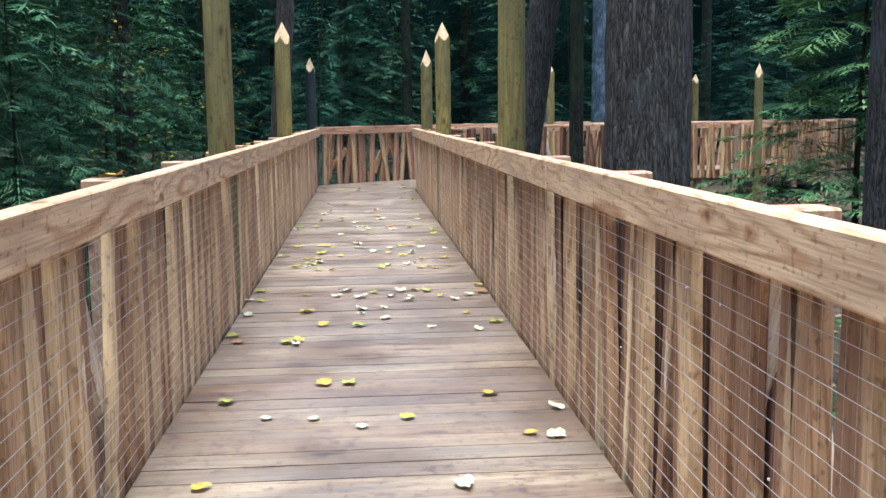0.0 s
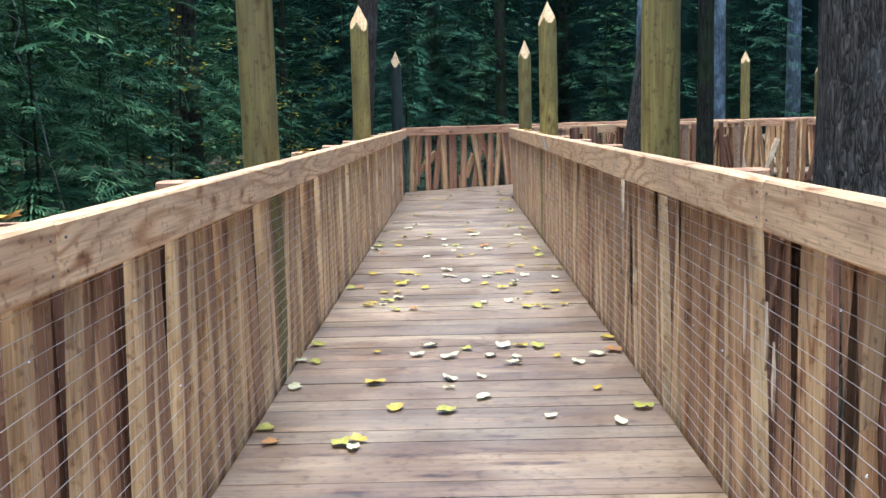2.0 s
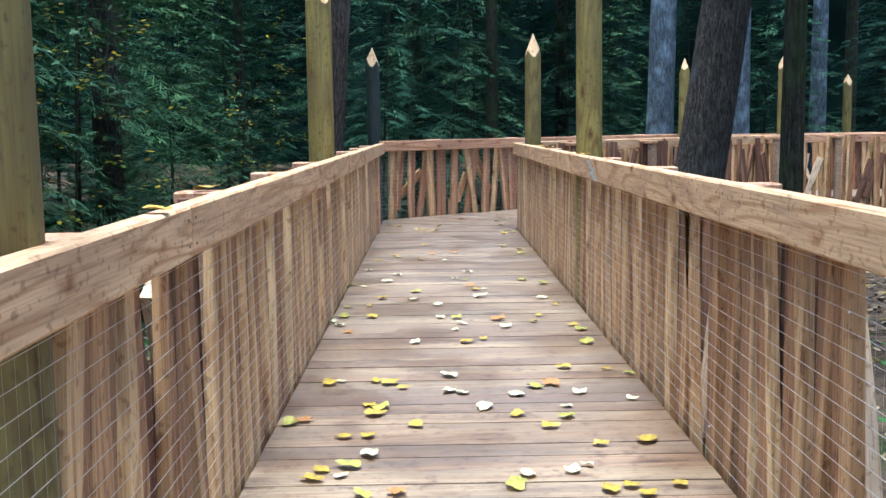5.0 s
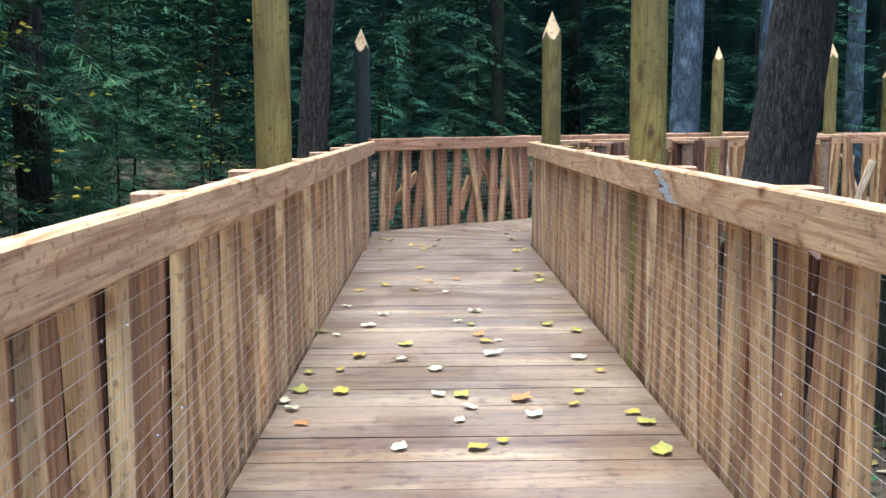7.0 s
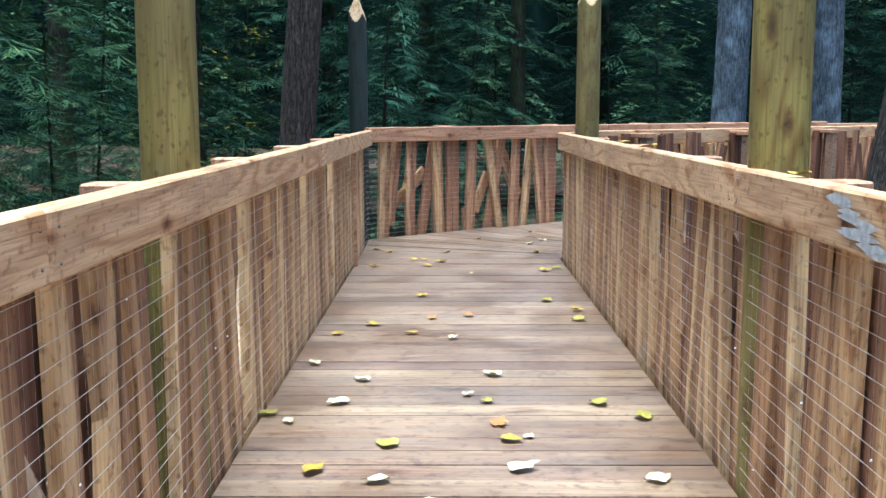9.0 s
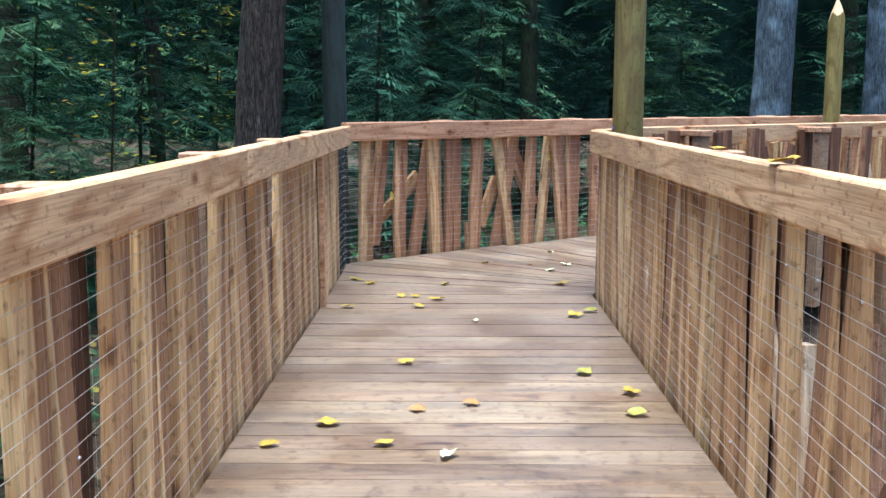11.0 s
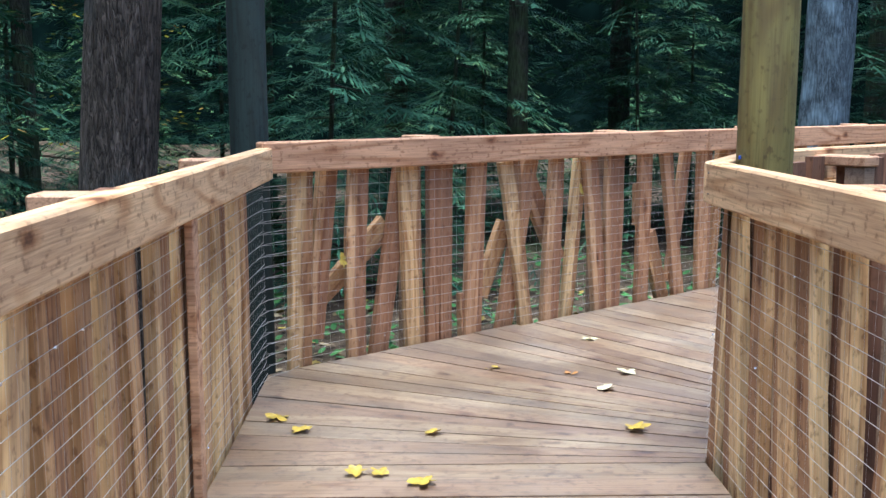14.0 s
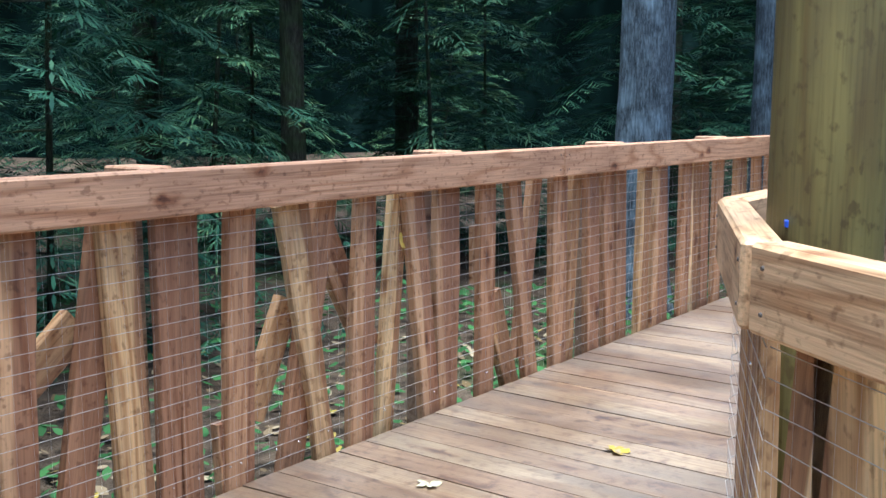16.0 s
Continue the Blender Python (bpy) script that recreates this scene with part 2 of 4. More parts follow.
BARK = bark_material("pine_bark", (0.024, 0.022, 0.018), (0.14, 0.128, 0.108), (0.12, 0.125, 0.112), 0.06)
BARK_RED = bark_material("reddish_pine_bark", (0.028, 0.025, 0.021), (0.145, 0.122, 0.102), (0.125, 0.128, 0.118), 0.08)
# pale bark; the bluish light on these trunks is put into all three tones
BARK_BLUE_LIT = bark_material("blue_lit_fir_bark", (0.045, 0.06, 0.068), (0.155, 0.2, 0.23), (0.23, 0.31, 0.36), 0.14)
BARK_MOSS = bark_material("mossy_bark", (0.02, 0.02, 0.016), (0.06, 0.06, 0.045), (0.045, 0.06, 0.03), 0.2)


def foliage(name, tones, rough=0.7, through_light=0.15):
    m, n, l, b = material(name)
    geo, oi = n.new("ShaderNodeNewGeometry"), n.new("ShaderNodeObjectInfo")
    r = ramp(n, [(i / (len(tones) - 1), c) for i, c in enumerate(tones)])
    l.new(geo.outputs["Random Per Island"], r.inputs[0])
    o = ramp(n, [(0, (0.6, 0.66, 0.75)), (1, (1.5, 1.45, 1.15))])
    l.new(oi.outputs["Random"], o.inputs[0])
    c = mix(n, l, "MULTIPLY", 1.0, r.outputs[0], o.outputs[0])
    l.new(c, b.inputs["Base Color"])
    b.inputs["Roughness"].default_value, b.inputs["Specular IOR Level"].default_value = rough, 0.06
    t = n.new("ShaderNodeBsdfTranslucent")
    l.new(c, t.inputs["Color"])
    ms = n.new("ShaderNodeMixShader")
    ms.inputs[0].default_value = through_light
    l.new(b.outputs[0], ms.inputs[1])
    l.new(t.outputs[0], ms.inputs[2])
    l.new(ms.outputs[0], n["Material Output"].inputs["Surface"])
    return m


# lit sprays are painted in: mostly shade-dark tones, the last one a highlight
NEEDLES = foliage("fir_needles", [(0.010, 0.036, 0.026), (0.015, 0.05, 0.034), (0.03, 0.09, 0.055), (0.012, 0.042, 0.033), (0.075, 0.16, 0.095)])
NEEDLES_MID = foliage("green_fir_needles", [(0.02, 0.056, 0.033), (0.034, 0.09, 0.047), (0.065, 0.15, 0.07), (0.024, 0.072, 0.048), (0.16, 0.25, 0.12)])
NEEDLES_LIGHT = foliage("bright_fir_needles", [(0.025, 0.07, 0.035), (0.05, 0.12, 0.055), (0.12, 0.2, 0.08), (0.03, 0.085, 0.045)])
BROAD = foliage("beech_leaves", [(0.06, 0.12, 0.03), (0.2, 0.22, 0.03), (0.45, 0.36, 0.04), (0.1, 0.16, 0.04), (0.3, 0.16, 0.05)], 0.5, 0.3)
HERB = foliage("undergrowth_leaves", [(0.022, 0.065, 0.025), (0.035, 0.1, 0.04), (0.05, 0.14, 0.05)], 0.6, 0.2)
LITTER = foliage("leaf_litter", [(0.13, 0.095, 0.06), (0.2, 0.15, 0.095), (0.32, 0.26, 0.18), (0.1, 0.07, 0.042), (0.34, 0.26, 0.06)], 0.7, 0.0)


def leaf_material(name, a, bcol):
    m, n, l, b = material(name)
    tc, t = n.new("ShaderNodeTexCoord"), n.new("ShaderNodeTexNoise")
    t.inputs["Scale"].default_value = 55
    l.new(tc.outputs["Object"], t.inputs["Vector"])
    r = ramp(n, [(0.35, a), (0.7, bcol)])
    l.new(t.outputs[0], r.inputs[0])
    l.new(r.outputs[0], b.inputs["Base Color"])
    b.inputs["Roughness"].default_value = 0.45
    return m


LEAF_YELLOW = leaf_material("yellow_leaf", (0.5, 0.35, 0.05), (0.3, 0.22, 0.04))
LEAF_GREEN = leaf_material("green_yellow_leaf", (0.4, 0.36, 0.08), (0.25, 0.25, 0.05))
LEAF_PALE = leaf_material("pale_leaf_underside", (0.64, 0.61, 0.42), (0.46, 0.44, 0.22))
LEAF_BROWN = leaf_material("brown_leaf", (0.32, 0.16, 0.07), (0.42, 0.2, 0.05))

gm, n_, l_, b_ = material("forest_floor")
tc_ = n_.new("ShaderNodeTexCoord")
na, nb, nc = (n_.new("ShaderNodeTexNoise") for _ in range(3))
for t_, s_, d_ in ((na, 0.5, 4), (nb, 9, 6), (nc, 45, 4)):
    t_.inputs["Scale"].default_value, t_.inputs["Detail"].default_value = s_, d_
    l_.new(tc_.outputs["Object"], t_.inputs["Vector"])
ra = ramp(n_, [(0.42, (0.06, 0.046, 0.033)), (0.55, (0.085, 0.066, 0.048)), (0.66, (0.032, 0.052, 0.02))])
rb = ramp(n_, [(0.3, (0.45, 0.45, 0.45)), (0.7, (1.5, 1.45, 1.4))])
l_.new(na.outputs[0], ra.inputs[0])
l_.new(nb.outputs[0], rb.inputs[0])
l_.new(mix(n_, l_, "MULTIPLY", 1.0, ra.outputs[0], rb.outputs[0]), b_.inputs["Base Color"])
b_.inputs["Roughness"].default_value, b_.inputs["Specular IOR Level"].default_value = 0.95, 0.1
bp_ = n_.new("ShaderNodeBump")
bp_.inputs["Distance"].default_value = 0.04
l_.new(nc.outputs[0], bp_.inputs["Height"])
l_.new(bp_.outputs[0], b_.inputs["Normal"])
GROUND = gm

bm_, n_, l_, b_ = material("shaded_far_forest")
tc_, mp_ = n_.new("ShaderNodeTexCoord"), n_.new("ShaderNodeMapping")
mp_.inputs["Scale"].default_value = (1, 1, 0.35)
l_.new(tc_.outputs["Object"], mp_.inputs[0])
na = n_.new("ShaderNodeTexNoise")
na.inputs["Scale"].default_value, na.inputs["Detail"].default_value = 0.8, 9
l_.new(mp_.outputs[0], na.inputs["Vector"])
# the gloom between distant trees is painted in as near-black greens
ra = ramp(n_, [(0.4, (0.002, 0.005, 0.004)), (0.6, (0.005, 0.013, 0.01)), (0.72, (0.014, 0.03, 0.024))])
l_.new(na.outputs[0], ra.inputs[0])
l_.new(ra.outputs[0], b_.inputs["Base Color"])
b_.inputs["Roughness"].default_value, b_.inputs["Specular IOR Level"].default_value = 1.0, 0.0
FAR = bm_


# ---- builders ----
def mesh_of(bm, name):
    me = bpy.data.meshes.new(name)
    bm.normal_update()
    bm.to_mesh(me)
    bm.free()
    return me


def part(name, shape, mat, parent, label="", at=None):
    """Links a bmesh or a shared mesh as one mesh object under a thing or a part."""
    me = shape if isinstance(shape, bpy.types.Mesh) else mesh_of(shape, name)
    if not me.materials:
        me.materials.append(mat)
    ob = new(name, me)
    ob.parent = parent
    if at is not None:
        ob.matrix_local = at
    if label:
        ob["label"] = label
    return ob


def thing(name, label, category, group="", kind="", at=None, data=None):
    ob = new(name, data)
    if at is not None:
        ob.matrix_world = at
    return tagged(ob, label, category, group, kind)


def box(bm, x0, x1, y0, y1, z0, z1, bevel=0.0):
    r = bmesh.ops.create_cube(bm, size=1)
    vs = r["verts"]
    for v in vs:
        v.co = ((x0 + x1) / 2 + v.co.x * (x1 - x0), (y0 + y1) / 2 + v.co.y * (y1 - y0), (z0 + z1) / 2 + v.co.z * (z1 - z0))
    if bevel:
        es = list({e for v in vs for e in v.link_edges})
        bmesh.ops.bevel(bm, geom=es, offset=bevel, segments=1, affect="EDGES")
    return bm


def boxed(*a, bevel=0.0):
    return box(bmesh.new(), *a, bevel=bevel)


def bar(verts, faces, p, q, r):
    """A thin four-sided wire from p to q, added to the lists."""
    d = (q - p).normalized()
    u = d.orthogonal().normalized() * r
    v = d.cross(u)
    i = len(verts)
    for c in (p, q):
        verts += [tuple(c + u), tuple(c + v), tuple(c - u), tuple(c - v)]
    faces += [(i + k, i + (k + 1) % 4, i + 4 + (k + 1) % 4, i + 4 + k) for k in range(4)]


def smooth(me):
    for p in me.polygons:
        p.use_smooth = True
    return me


def waney_plank(rng, h, w, t, wave):
    """An upright plank with uneven edges: local x across, y through, z along, from 0 to h."""
    bm = bmesh.new()
    n = 7
    ph, qh = rng.uniform(0, 6), rng.uniform(0, 6)
    rows = []
    for i in range(n):
        z = h * i / (n - 1)
        a = -w / 2 + wave * math.sin(ph + 4.2 * i / n) + rng.uniform(-0.2, 0.2) * wave
        b = w / 2 + wave * math.sin(qh + 3.6 * i / n) + rng.uniform(-0.2, 0.2) * wave
        e = 0.004
        rows.append([bm.verts.new(c) for c in ((a, e, z), (a + e, 0, z), (b - e, 0, z), (b, e, z), (b - 0.3 * wave, t, z), (a + 0.3 * wave, t, z))])
    for r0, r1 in zip(rows, rows[1:]):
        for k in range(6):
            bm.faces.new((r0[k], r0[(k + 1) % 6], r1[(k + 1) % 6], r1[k]))
    bm.faces.new(rows[0][::-1])
    bm.faces.new(rows[-1])
    return bm


RAIL_Z, RAIL_H, LOW = 1.05, 0.14, -0.17
prng = random.Random(11)
PLANKS = []
for i in range(18):
    w = (0.085, 0.1, 0.115, 0.13, 0.095, 0.15)[i % 6]
    me = mesh_of(waney_plank(prng, 1.0, w, 0.038, 0.004 if i % 3 else 0.013), "picket")
    me.materials.append(PLANK)
    PLANKS.append((w, me))
bm = bmesh.new()
bmesh.ops.create_cone(bm, cap_ends=True, segments=8, radius1=0.0045, radius2=0.003, depth=0.004)
SCREW = mesh_of(bm, "screw")
SCREW.materials.append(BOLT)
SCREW_DULL = SCREW.copy()
SCREW_DULL.materials.clear()
SCREW_DULL.materials.append(BOLT_DULL)


def picket(run, k, s0, z0, s1, z1, depth, w=None, mat=None):
    """One plank of a railing from (s0, z0) to (s1, z1) in the run's plane."""
    w0, me = PLANKS[k % len(PLANKS)]
    ln, lean = math.hypot(s1 - s0, z1 - z0), math.atan2(s1 - s0, z1 - z0)
    at = Matrix.Translation((s0, depth, z0)) @ Matrix.Rotation(lean, 4, "Y") @ Matrix.Diagonal(((w / w0 if w else 1), 1, ln, 1))
    ob = part("picket", me, PLANK, run, at=at)
    if mat:
        ob.material_slots[0].link = "OBJECT"
        ob.material_slots[0].material = mat
    return ob


def sliver_mesh(seed, h):
    """A torn splinter, thin and pointed at both ends."""
    rng = random.Random(seed + 70)
    bm = bmesh.new()
    w = rng.uniform(0.014, 0.022)
    outline = [(0, 0), (w * 0.6, h * 0.2), (w * 0.75, h * 0.5), (w * 0.4, h * 0.62), (w * 0.25, h), (-w * 0.1, h * 0.78), (-w * 0.7, h * 0.55), (-w * 0.5, h * 0.25)]
    front = [bm.verts.new((x + rng.uniform(-0.002, 0.002), 0, z)) for x, z in outline]
    back = [bm.verts.new((v.co.x, 0.006, v.co.z)) for v in front]
    bm.faces.new(front)
    bm.faces.new(back[::-1])
    for i in range(8):
        bm.faces.new((front[i], back[i], back[(i + 1) % 8], front[(i + 1) % 8]))
    bmesh.ops.recalc_face_normals(bm, faces=bm.faces)
    return bm


def railing(a, b, label, seed, left, group="boardwalk railings", pickets=None, start=0.0, stop=0.0, arms=1.57, arm0=0.7, wires=True, rail_mat=None, joints=3.6, rise=0.0, arm_len=0.21, outside=False, gap=0.0, cap=-0.024, lift=0.0):
    """A railing from a to b, with its mesh plane on that line. Local x runs along it, y points away from the deck, z up."""
    rng = random.Random(seed)
    d = Vector((b[0] - a[0], b[1] - a[1], 0))
    length = d.length
    run = thing("railing", label, "railing", group, "", Matrix.Translation((a[0], a[1], lift)) @ Matrix.Rotation(math.atan2(d.y, d.x), 4, "Z") @ Matrix.Diagonal((1, 1 if left else -1, 1, 1)))
    # handrail in lengths, butted with a fine gap
    s, first = -start, True
    while s < length + stop - 0.05:
        e = min(s + joints * rng.uniform(0.85, 1.15), length + stop)
        if length + stop - e < 0.8:
            e = length + stop
        bm = bmesh.new()
        box(bm, 0.0015, e - s - 0.0015, -0.045, 0.022, RAIL_Z - RAIL_H, RAIL_Z, 0.007)
        hr = part("handrail", bm, rail_mat or RAIL, run, at=Matrix.Translation((s, rng.uniform(-0.0015, 0.0015), rise * (s + e) / 2 + rng.uniform(-0.002, 0.002))))
        for sx in (0.04, e - s - 0.04):
            for sz in (RAIL_Z - 0.035, RAIL_Z - 0.105):
                part("screw", SCREW_DULL, BOLT_DULL, hr, at=Matrix.Translation((sx, -0.046, sz)) @ Matrix.Rotation(radians(90), 4, "X"))
        s = e
    if pickets is None:
        s, k = 0.06, seed * 5
        while s < length - 0.04 - gap:
            k += rng.randint(1, 5)
            lean = rng.choice((0, 0.02, -0.03, 0.06, -0.07, 0.1, -0.12, 0.15)) + rng.uniform(-0.01, 0.01)
            w = PLANKS[k % 18][0]
            picket(run, k, s + w / 2, LOW + rng.uniform(-0.02, 0.02), min(max(0.03, s + w / 2 + lean), length - 0.03), RAIL_Z - RAIL_H - 0.002, 0.006)
            if rng.random() < 0.6:
                part("screw", SCREW, BOLT, run, at=Matrix.Translation((s + w / 2, 0.003, rng.choice((0.12, 0.45, 0.78)))) @ Matrix.Rotation(radians(90), 4, "X"))
            s += w + rng.choice((0.05, 0.07, 0.09, 0.12, 0.15))
        s = 0.0
        while s < length - 0.12 - gap:
            k += rng.randint(1, 5)
            roll = rng.random()
            if roll < 0.16:
                ds = rng.choice((-1, 1)) * rng.uniform(0.15, 0.38)
                if 0.05 < s + ds < length - 0.05:
                    picket(run, k, s + 0.05, LOW + rng.uniform(0.0, 0.3), s + ds, rng.uniform(0.55, 0.9), 0.046, mat=PLANK_PALE if roll < 0.07 else PLANK_RED_SHADED)
                s += 0.12
            elif roll < 0.6:
                picket(run, k + 3, s + 0.06, LOW - rng.uniform(0, 0.03), s + 0.06 + rng.uniform(-0.06, 0.06), RAIL_Z - rng.uniform(0.02, 0.06), 0.056 + (0.04 if k % 2 else 0.0), mat=PLANK if outside else PLANK_RED_SHADED)
                s += rng.choice((0.12, 0.15, 0.19, 0.24))
            else:
                s += 0.1
    else:
        for k, (s1, s0, w, z0, z1, depth) in enumerate(pickets):
            picket(run, seed + 7 * k, s0, z0, s1, z1 + rise * s1, depth, w, PLANK if depth > 0.08 and z1 < 0.7 else PLANK_WARM if k % 4 else PLANK)
            part("screw", SCREW, BOLT, run, at=Matrix.Translation((s0 + (s1 - s0) * 0.1, 0.003, 0.07)) @ Matrix.Rotation(radians(90), 4, "X"))
    # short outrigger arms with posts behind the pickets
    s = arm0
    while s < length - 0.2 and arms:
        arm = part("outrigger_post", boxed(-0.045, 0.045, 0.16, 0.25, -0.45, RAIL_Z - 0.047 + cap, bevel=0.004), BEAM, run, at=Matrix.Translation((s, 0, 0)))
        part("cap_board", boxed(-0.06, 0.06, 0.024, 0.05 + arm_len, RAIL_Z - 0.045 + cap, RAIL_Z + cap, bevel=0.006), RAIL_RED, arm, "reddish sawn cap board")
        s += arms * rng.uniform(0.995, 1.005)
    # welded mesh on the deck side
    if wires:
        verts, faces = [], []
        for i in range(18):
            z = 0.035 + 0.05 * i
            p = 0.0
            while p < length:
                q = min(p + 0.9, length)
                bar(verts, faces, Vector((p, rng.uniform(-0.004, 0.001), z + rise * p)), Vector((q, rng.uniform(-0.004, 0.001), z + rise * q)), 0.0009)
                p = q
        for i in range(int(length / 0.05) + 1):
            bar(verts, faces, Vector((i * 0.05, 0.0, 0.0)), Vector((i * 0.05, 0.0, RAIL_Z - RAIL_H + rise * i * 0.05)), 0.0002)
        me = bpy.data.meshes.new("wire_mesh")
        me.from_pydata(verts, [], faces)
        part("wire_mesh", me, WIRE, run, "fine galvanised welded wire mesh")
    return run


def pole(x, y, top, r, label, dark=False, seed=0, base=-0.75, cut=0.26, yaw=0.0):
    """A round pole whose top is hewn to a point by four slanting cuts."""
    rng = random.Random(seed)
    p = thing("pointed_pole", label, "pole", "pointed poles along the boardwalk", "", pose(x, y, base, 0, 0, yaw))
    h = top - base
    n, rows, tags = 48, [], []
    slopes = [cut * rng.uniform(0.8, 1.2) for _ in range(4)]
    lean = (rng.uniform(-0.02, 0.02), rng.uniform(-0.02, 0.02))
    levels = [h * i / 9 - cut * 1.25 * i / 9 for i in range(9)] + [h - cut * 1.25 * (1 - i / 44) for i in range(45)]
    for i, z in enumerate(levels):
        ring, flags = [], []
        for k in range(n):
            a = 2 * math.pi * (k + 0.5) / n
            rr = r * (1.03 - 0.06 * z / h) * (1 + 0.01 * math.sin(3 * a + seed + z) + 0.006 * math.sin(7 * a + 2 * z))
            if k == n // 4:
                rr *= 0.95
            flat = False
            for j in range(4):
                c = math.cos(a - j * math.pi / 2)
                if c > 0.01:
                    reach = max(0.001, (h - z) / slopes[j] * r * 1.02) / c
                    if reach < rr:
                        rr, flat = reach, True
            ring.append((rr * math.cos(a) + lean[0] * z / h, rr * math.sin(a) + lean[1] * z / h, z))
            flags.append(flat)
        rows.append(ring)
        tags.append(flags)
    round_bm, cut_bm = bmesh.new(), bmesh.new()
    for i in range(len(rows) - 1):
        for k in range(n):
            j = (k + 1) % n
            bm = cut_bm if tags[i + 1][k] and tags[i + 1][j] else round_bm
            vs = [bm.verts.new(c) for c in (rows[i][k], rows[i][j], rows[i + 1][j], rows[i + 1][k])]
            bm.faces.new(vs)
    foot = [round_bm.verts.new(c) for c in rows[0]]
    round_bm.faces.new(foot[::-1])
    for bm in (round_bm, cut_bm):
        bmesh.ops.remove_doubles(bm, verts=bm.verts, dist=0.0004)
    part("shaft", smooth(mesh_of(round_bm, "shaft")), POLE_SHADED if dark else POLE, p)
    part("tip", cut_bm, TIP, p, "pale freshly hewn point")
    return p


def trunk(x, y, dia, height, label, mat, lean=(0, 0), seed=0, base=-0.8, category="tree", limbs=8):
    rng = random.Random(seed)
    t = thing("tree", label, category, "forest trees", "", pose(x, y, base, 0, 0, rng.uniform(0, 360) if lean == (0, 0) else 0))
    bm = bmesh.new()
    n, m, rows = 40, 40, []
    for i in range(m + 1):
        z = height * (i / m) ** 1.3
        f = 1 - 0.62 * z / height + 0.35 * math.exp(-z * 2.2)
        ring = []
        for k in range(n):
            a = 2 * math.pi * k / n
            rr = dia / 2 * f * (1 + 0.05 * noise.noise((3 * math.cos(a) + seed, 3 * math.sin(a), z * 0.7)) + 0.055 * noise.noise((11 * math.cos(a), 11 * math.sin(a) + seed, z * 1.8)))
            ring.append(bm.verts.new((rr * math.cos(a) + lean[0] * z, rr * math.sin(a) + lean[1] * z, z)))
        rows.append(ring)
    for r0, r1 in zip(rows, rows[1:]):
        for k in range(n):
            bm.faces.new((r0[k], r0[(k + 1) % n], r1[(k + 1) % n], r1[k]))
    bm.faces.new(rows[-1])
    part("trunk", smooth(mesh_of(bm, "trunk")), mat, t)
    if limbs:
        part("crown", crown_mesh(seed + 900, height * 0.45, height * 0.99, dia * 0.3 + 2.3, limbs * 6, 14, lean, fine_to=0), NEEDLES, t)
    return t


def needle_card(verts, faces, p, d, up, ln, w):
    """A flat ragged spray of needles from p along d."""
    s = d.cross(up)
    s = s.normalized() * w if s.length > 1e-4 else Vector((w, 0, 0))
    i = len(verts)
    verts += [tuple(p), tuple(p + d * ln * 0.45 + s), tuple(p + d * ln), tuple(p + d * ln * 0.45 - s)]
    faces += [(i, i + 1, i + 2), (i, i + 2, i + 3)]


def crown_mesh(seed, z0, z1, reach, boughs, twigs, lean=(0, 0), droop=0.5, size=1.0, fine_to=99.0):
    """A fir's boughs: drooping limbs with flat feathery sprays on both sides, shorter towards the top, coarser above fine_to."""
    rng = random.Random(seed)
    verts, faces = [], []
    for j in range(boughs):
        f = ((j + rng.random()) / boughs) ** 1.35
        z = z0 + (z1 - z0) * f
        fine = z < fine_to
        yaw = j * 2.4 + rng.uniform(-0.5, 0.5)
        ln = reach * (1 - f) ** 0.7 * rng.uniform(0.5, 1.15) + 0.15
        out = Vector((math.cos(yaw), math.sin(yaw), 0))
        side = Vector((-out.y, out.x, 0))
        p = Vector((lean[0] * z, lean[1] * z, z))
        tilt = rng.uniform(-0.3, 0.3)
        dr = droop * rng.uniform(0.5, 1.4)
        steps = twigs if fine else twigs // 2
        for i in range(steps):
            u = (i + 0.6) / steps
            if u < 0.14:
                continue
            zz = 0.18 * ln * u - dr * ln * u * u + rng.uniform(-0.04, 0.04)
            q = p + out * (ln * u) + Vector((0, 0, zz))
            slope = (out + Vector((0, 0, 0.18 - 2 * dr * u))).normalized()
            tl = (0.14 + 0.36 * math.sin(math.pi * min(1, u * 1.05)) ** 0.8) * size * min(1, ln) * rng.uniform(0.6, 1.3)
            for sgn in (-1, 1):
                d = (side * sgn + slope * rng.uniform(0.4, 1.0) + Vector((0, 0, tilt * sgn + rng.uniform(-0.3, 0.05)))).normalized()
                up = Vector((rng.uniform(-0.35, 0.35), rng.uniform(-0.35, 0.35), 1))
                needle_card(verts, faces, q, d, up, tl, 0.014 * size if fine else 0.028)
                for g in (0.2, 0.4, 0.6, 0.8) if fine else (0.25, 0.6):
                    for s2 in (-1, 1):
                        d2 = (d + d.cross(up).normalized() * s2 * 0.8 + Vector((0, 0, rng.uniform(-0.25, 0.1)))).normalized()
                        needle_card(verts, faces, q + d * tl * g, d2, up, tl * (0.5 - 0.35 * g) + 0.035, 0.011 * size if fine else 0.02)
            needle_card(verts, faces, q, slope, Vector((0, 0, 1)), ln / steps * 1.5, 0.018 * size)
    me = bpy.data.meshes.new("crown")
    me.from_pydata(verts, [], faces)
    return me


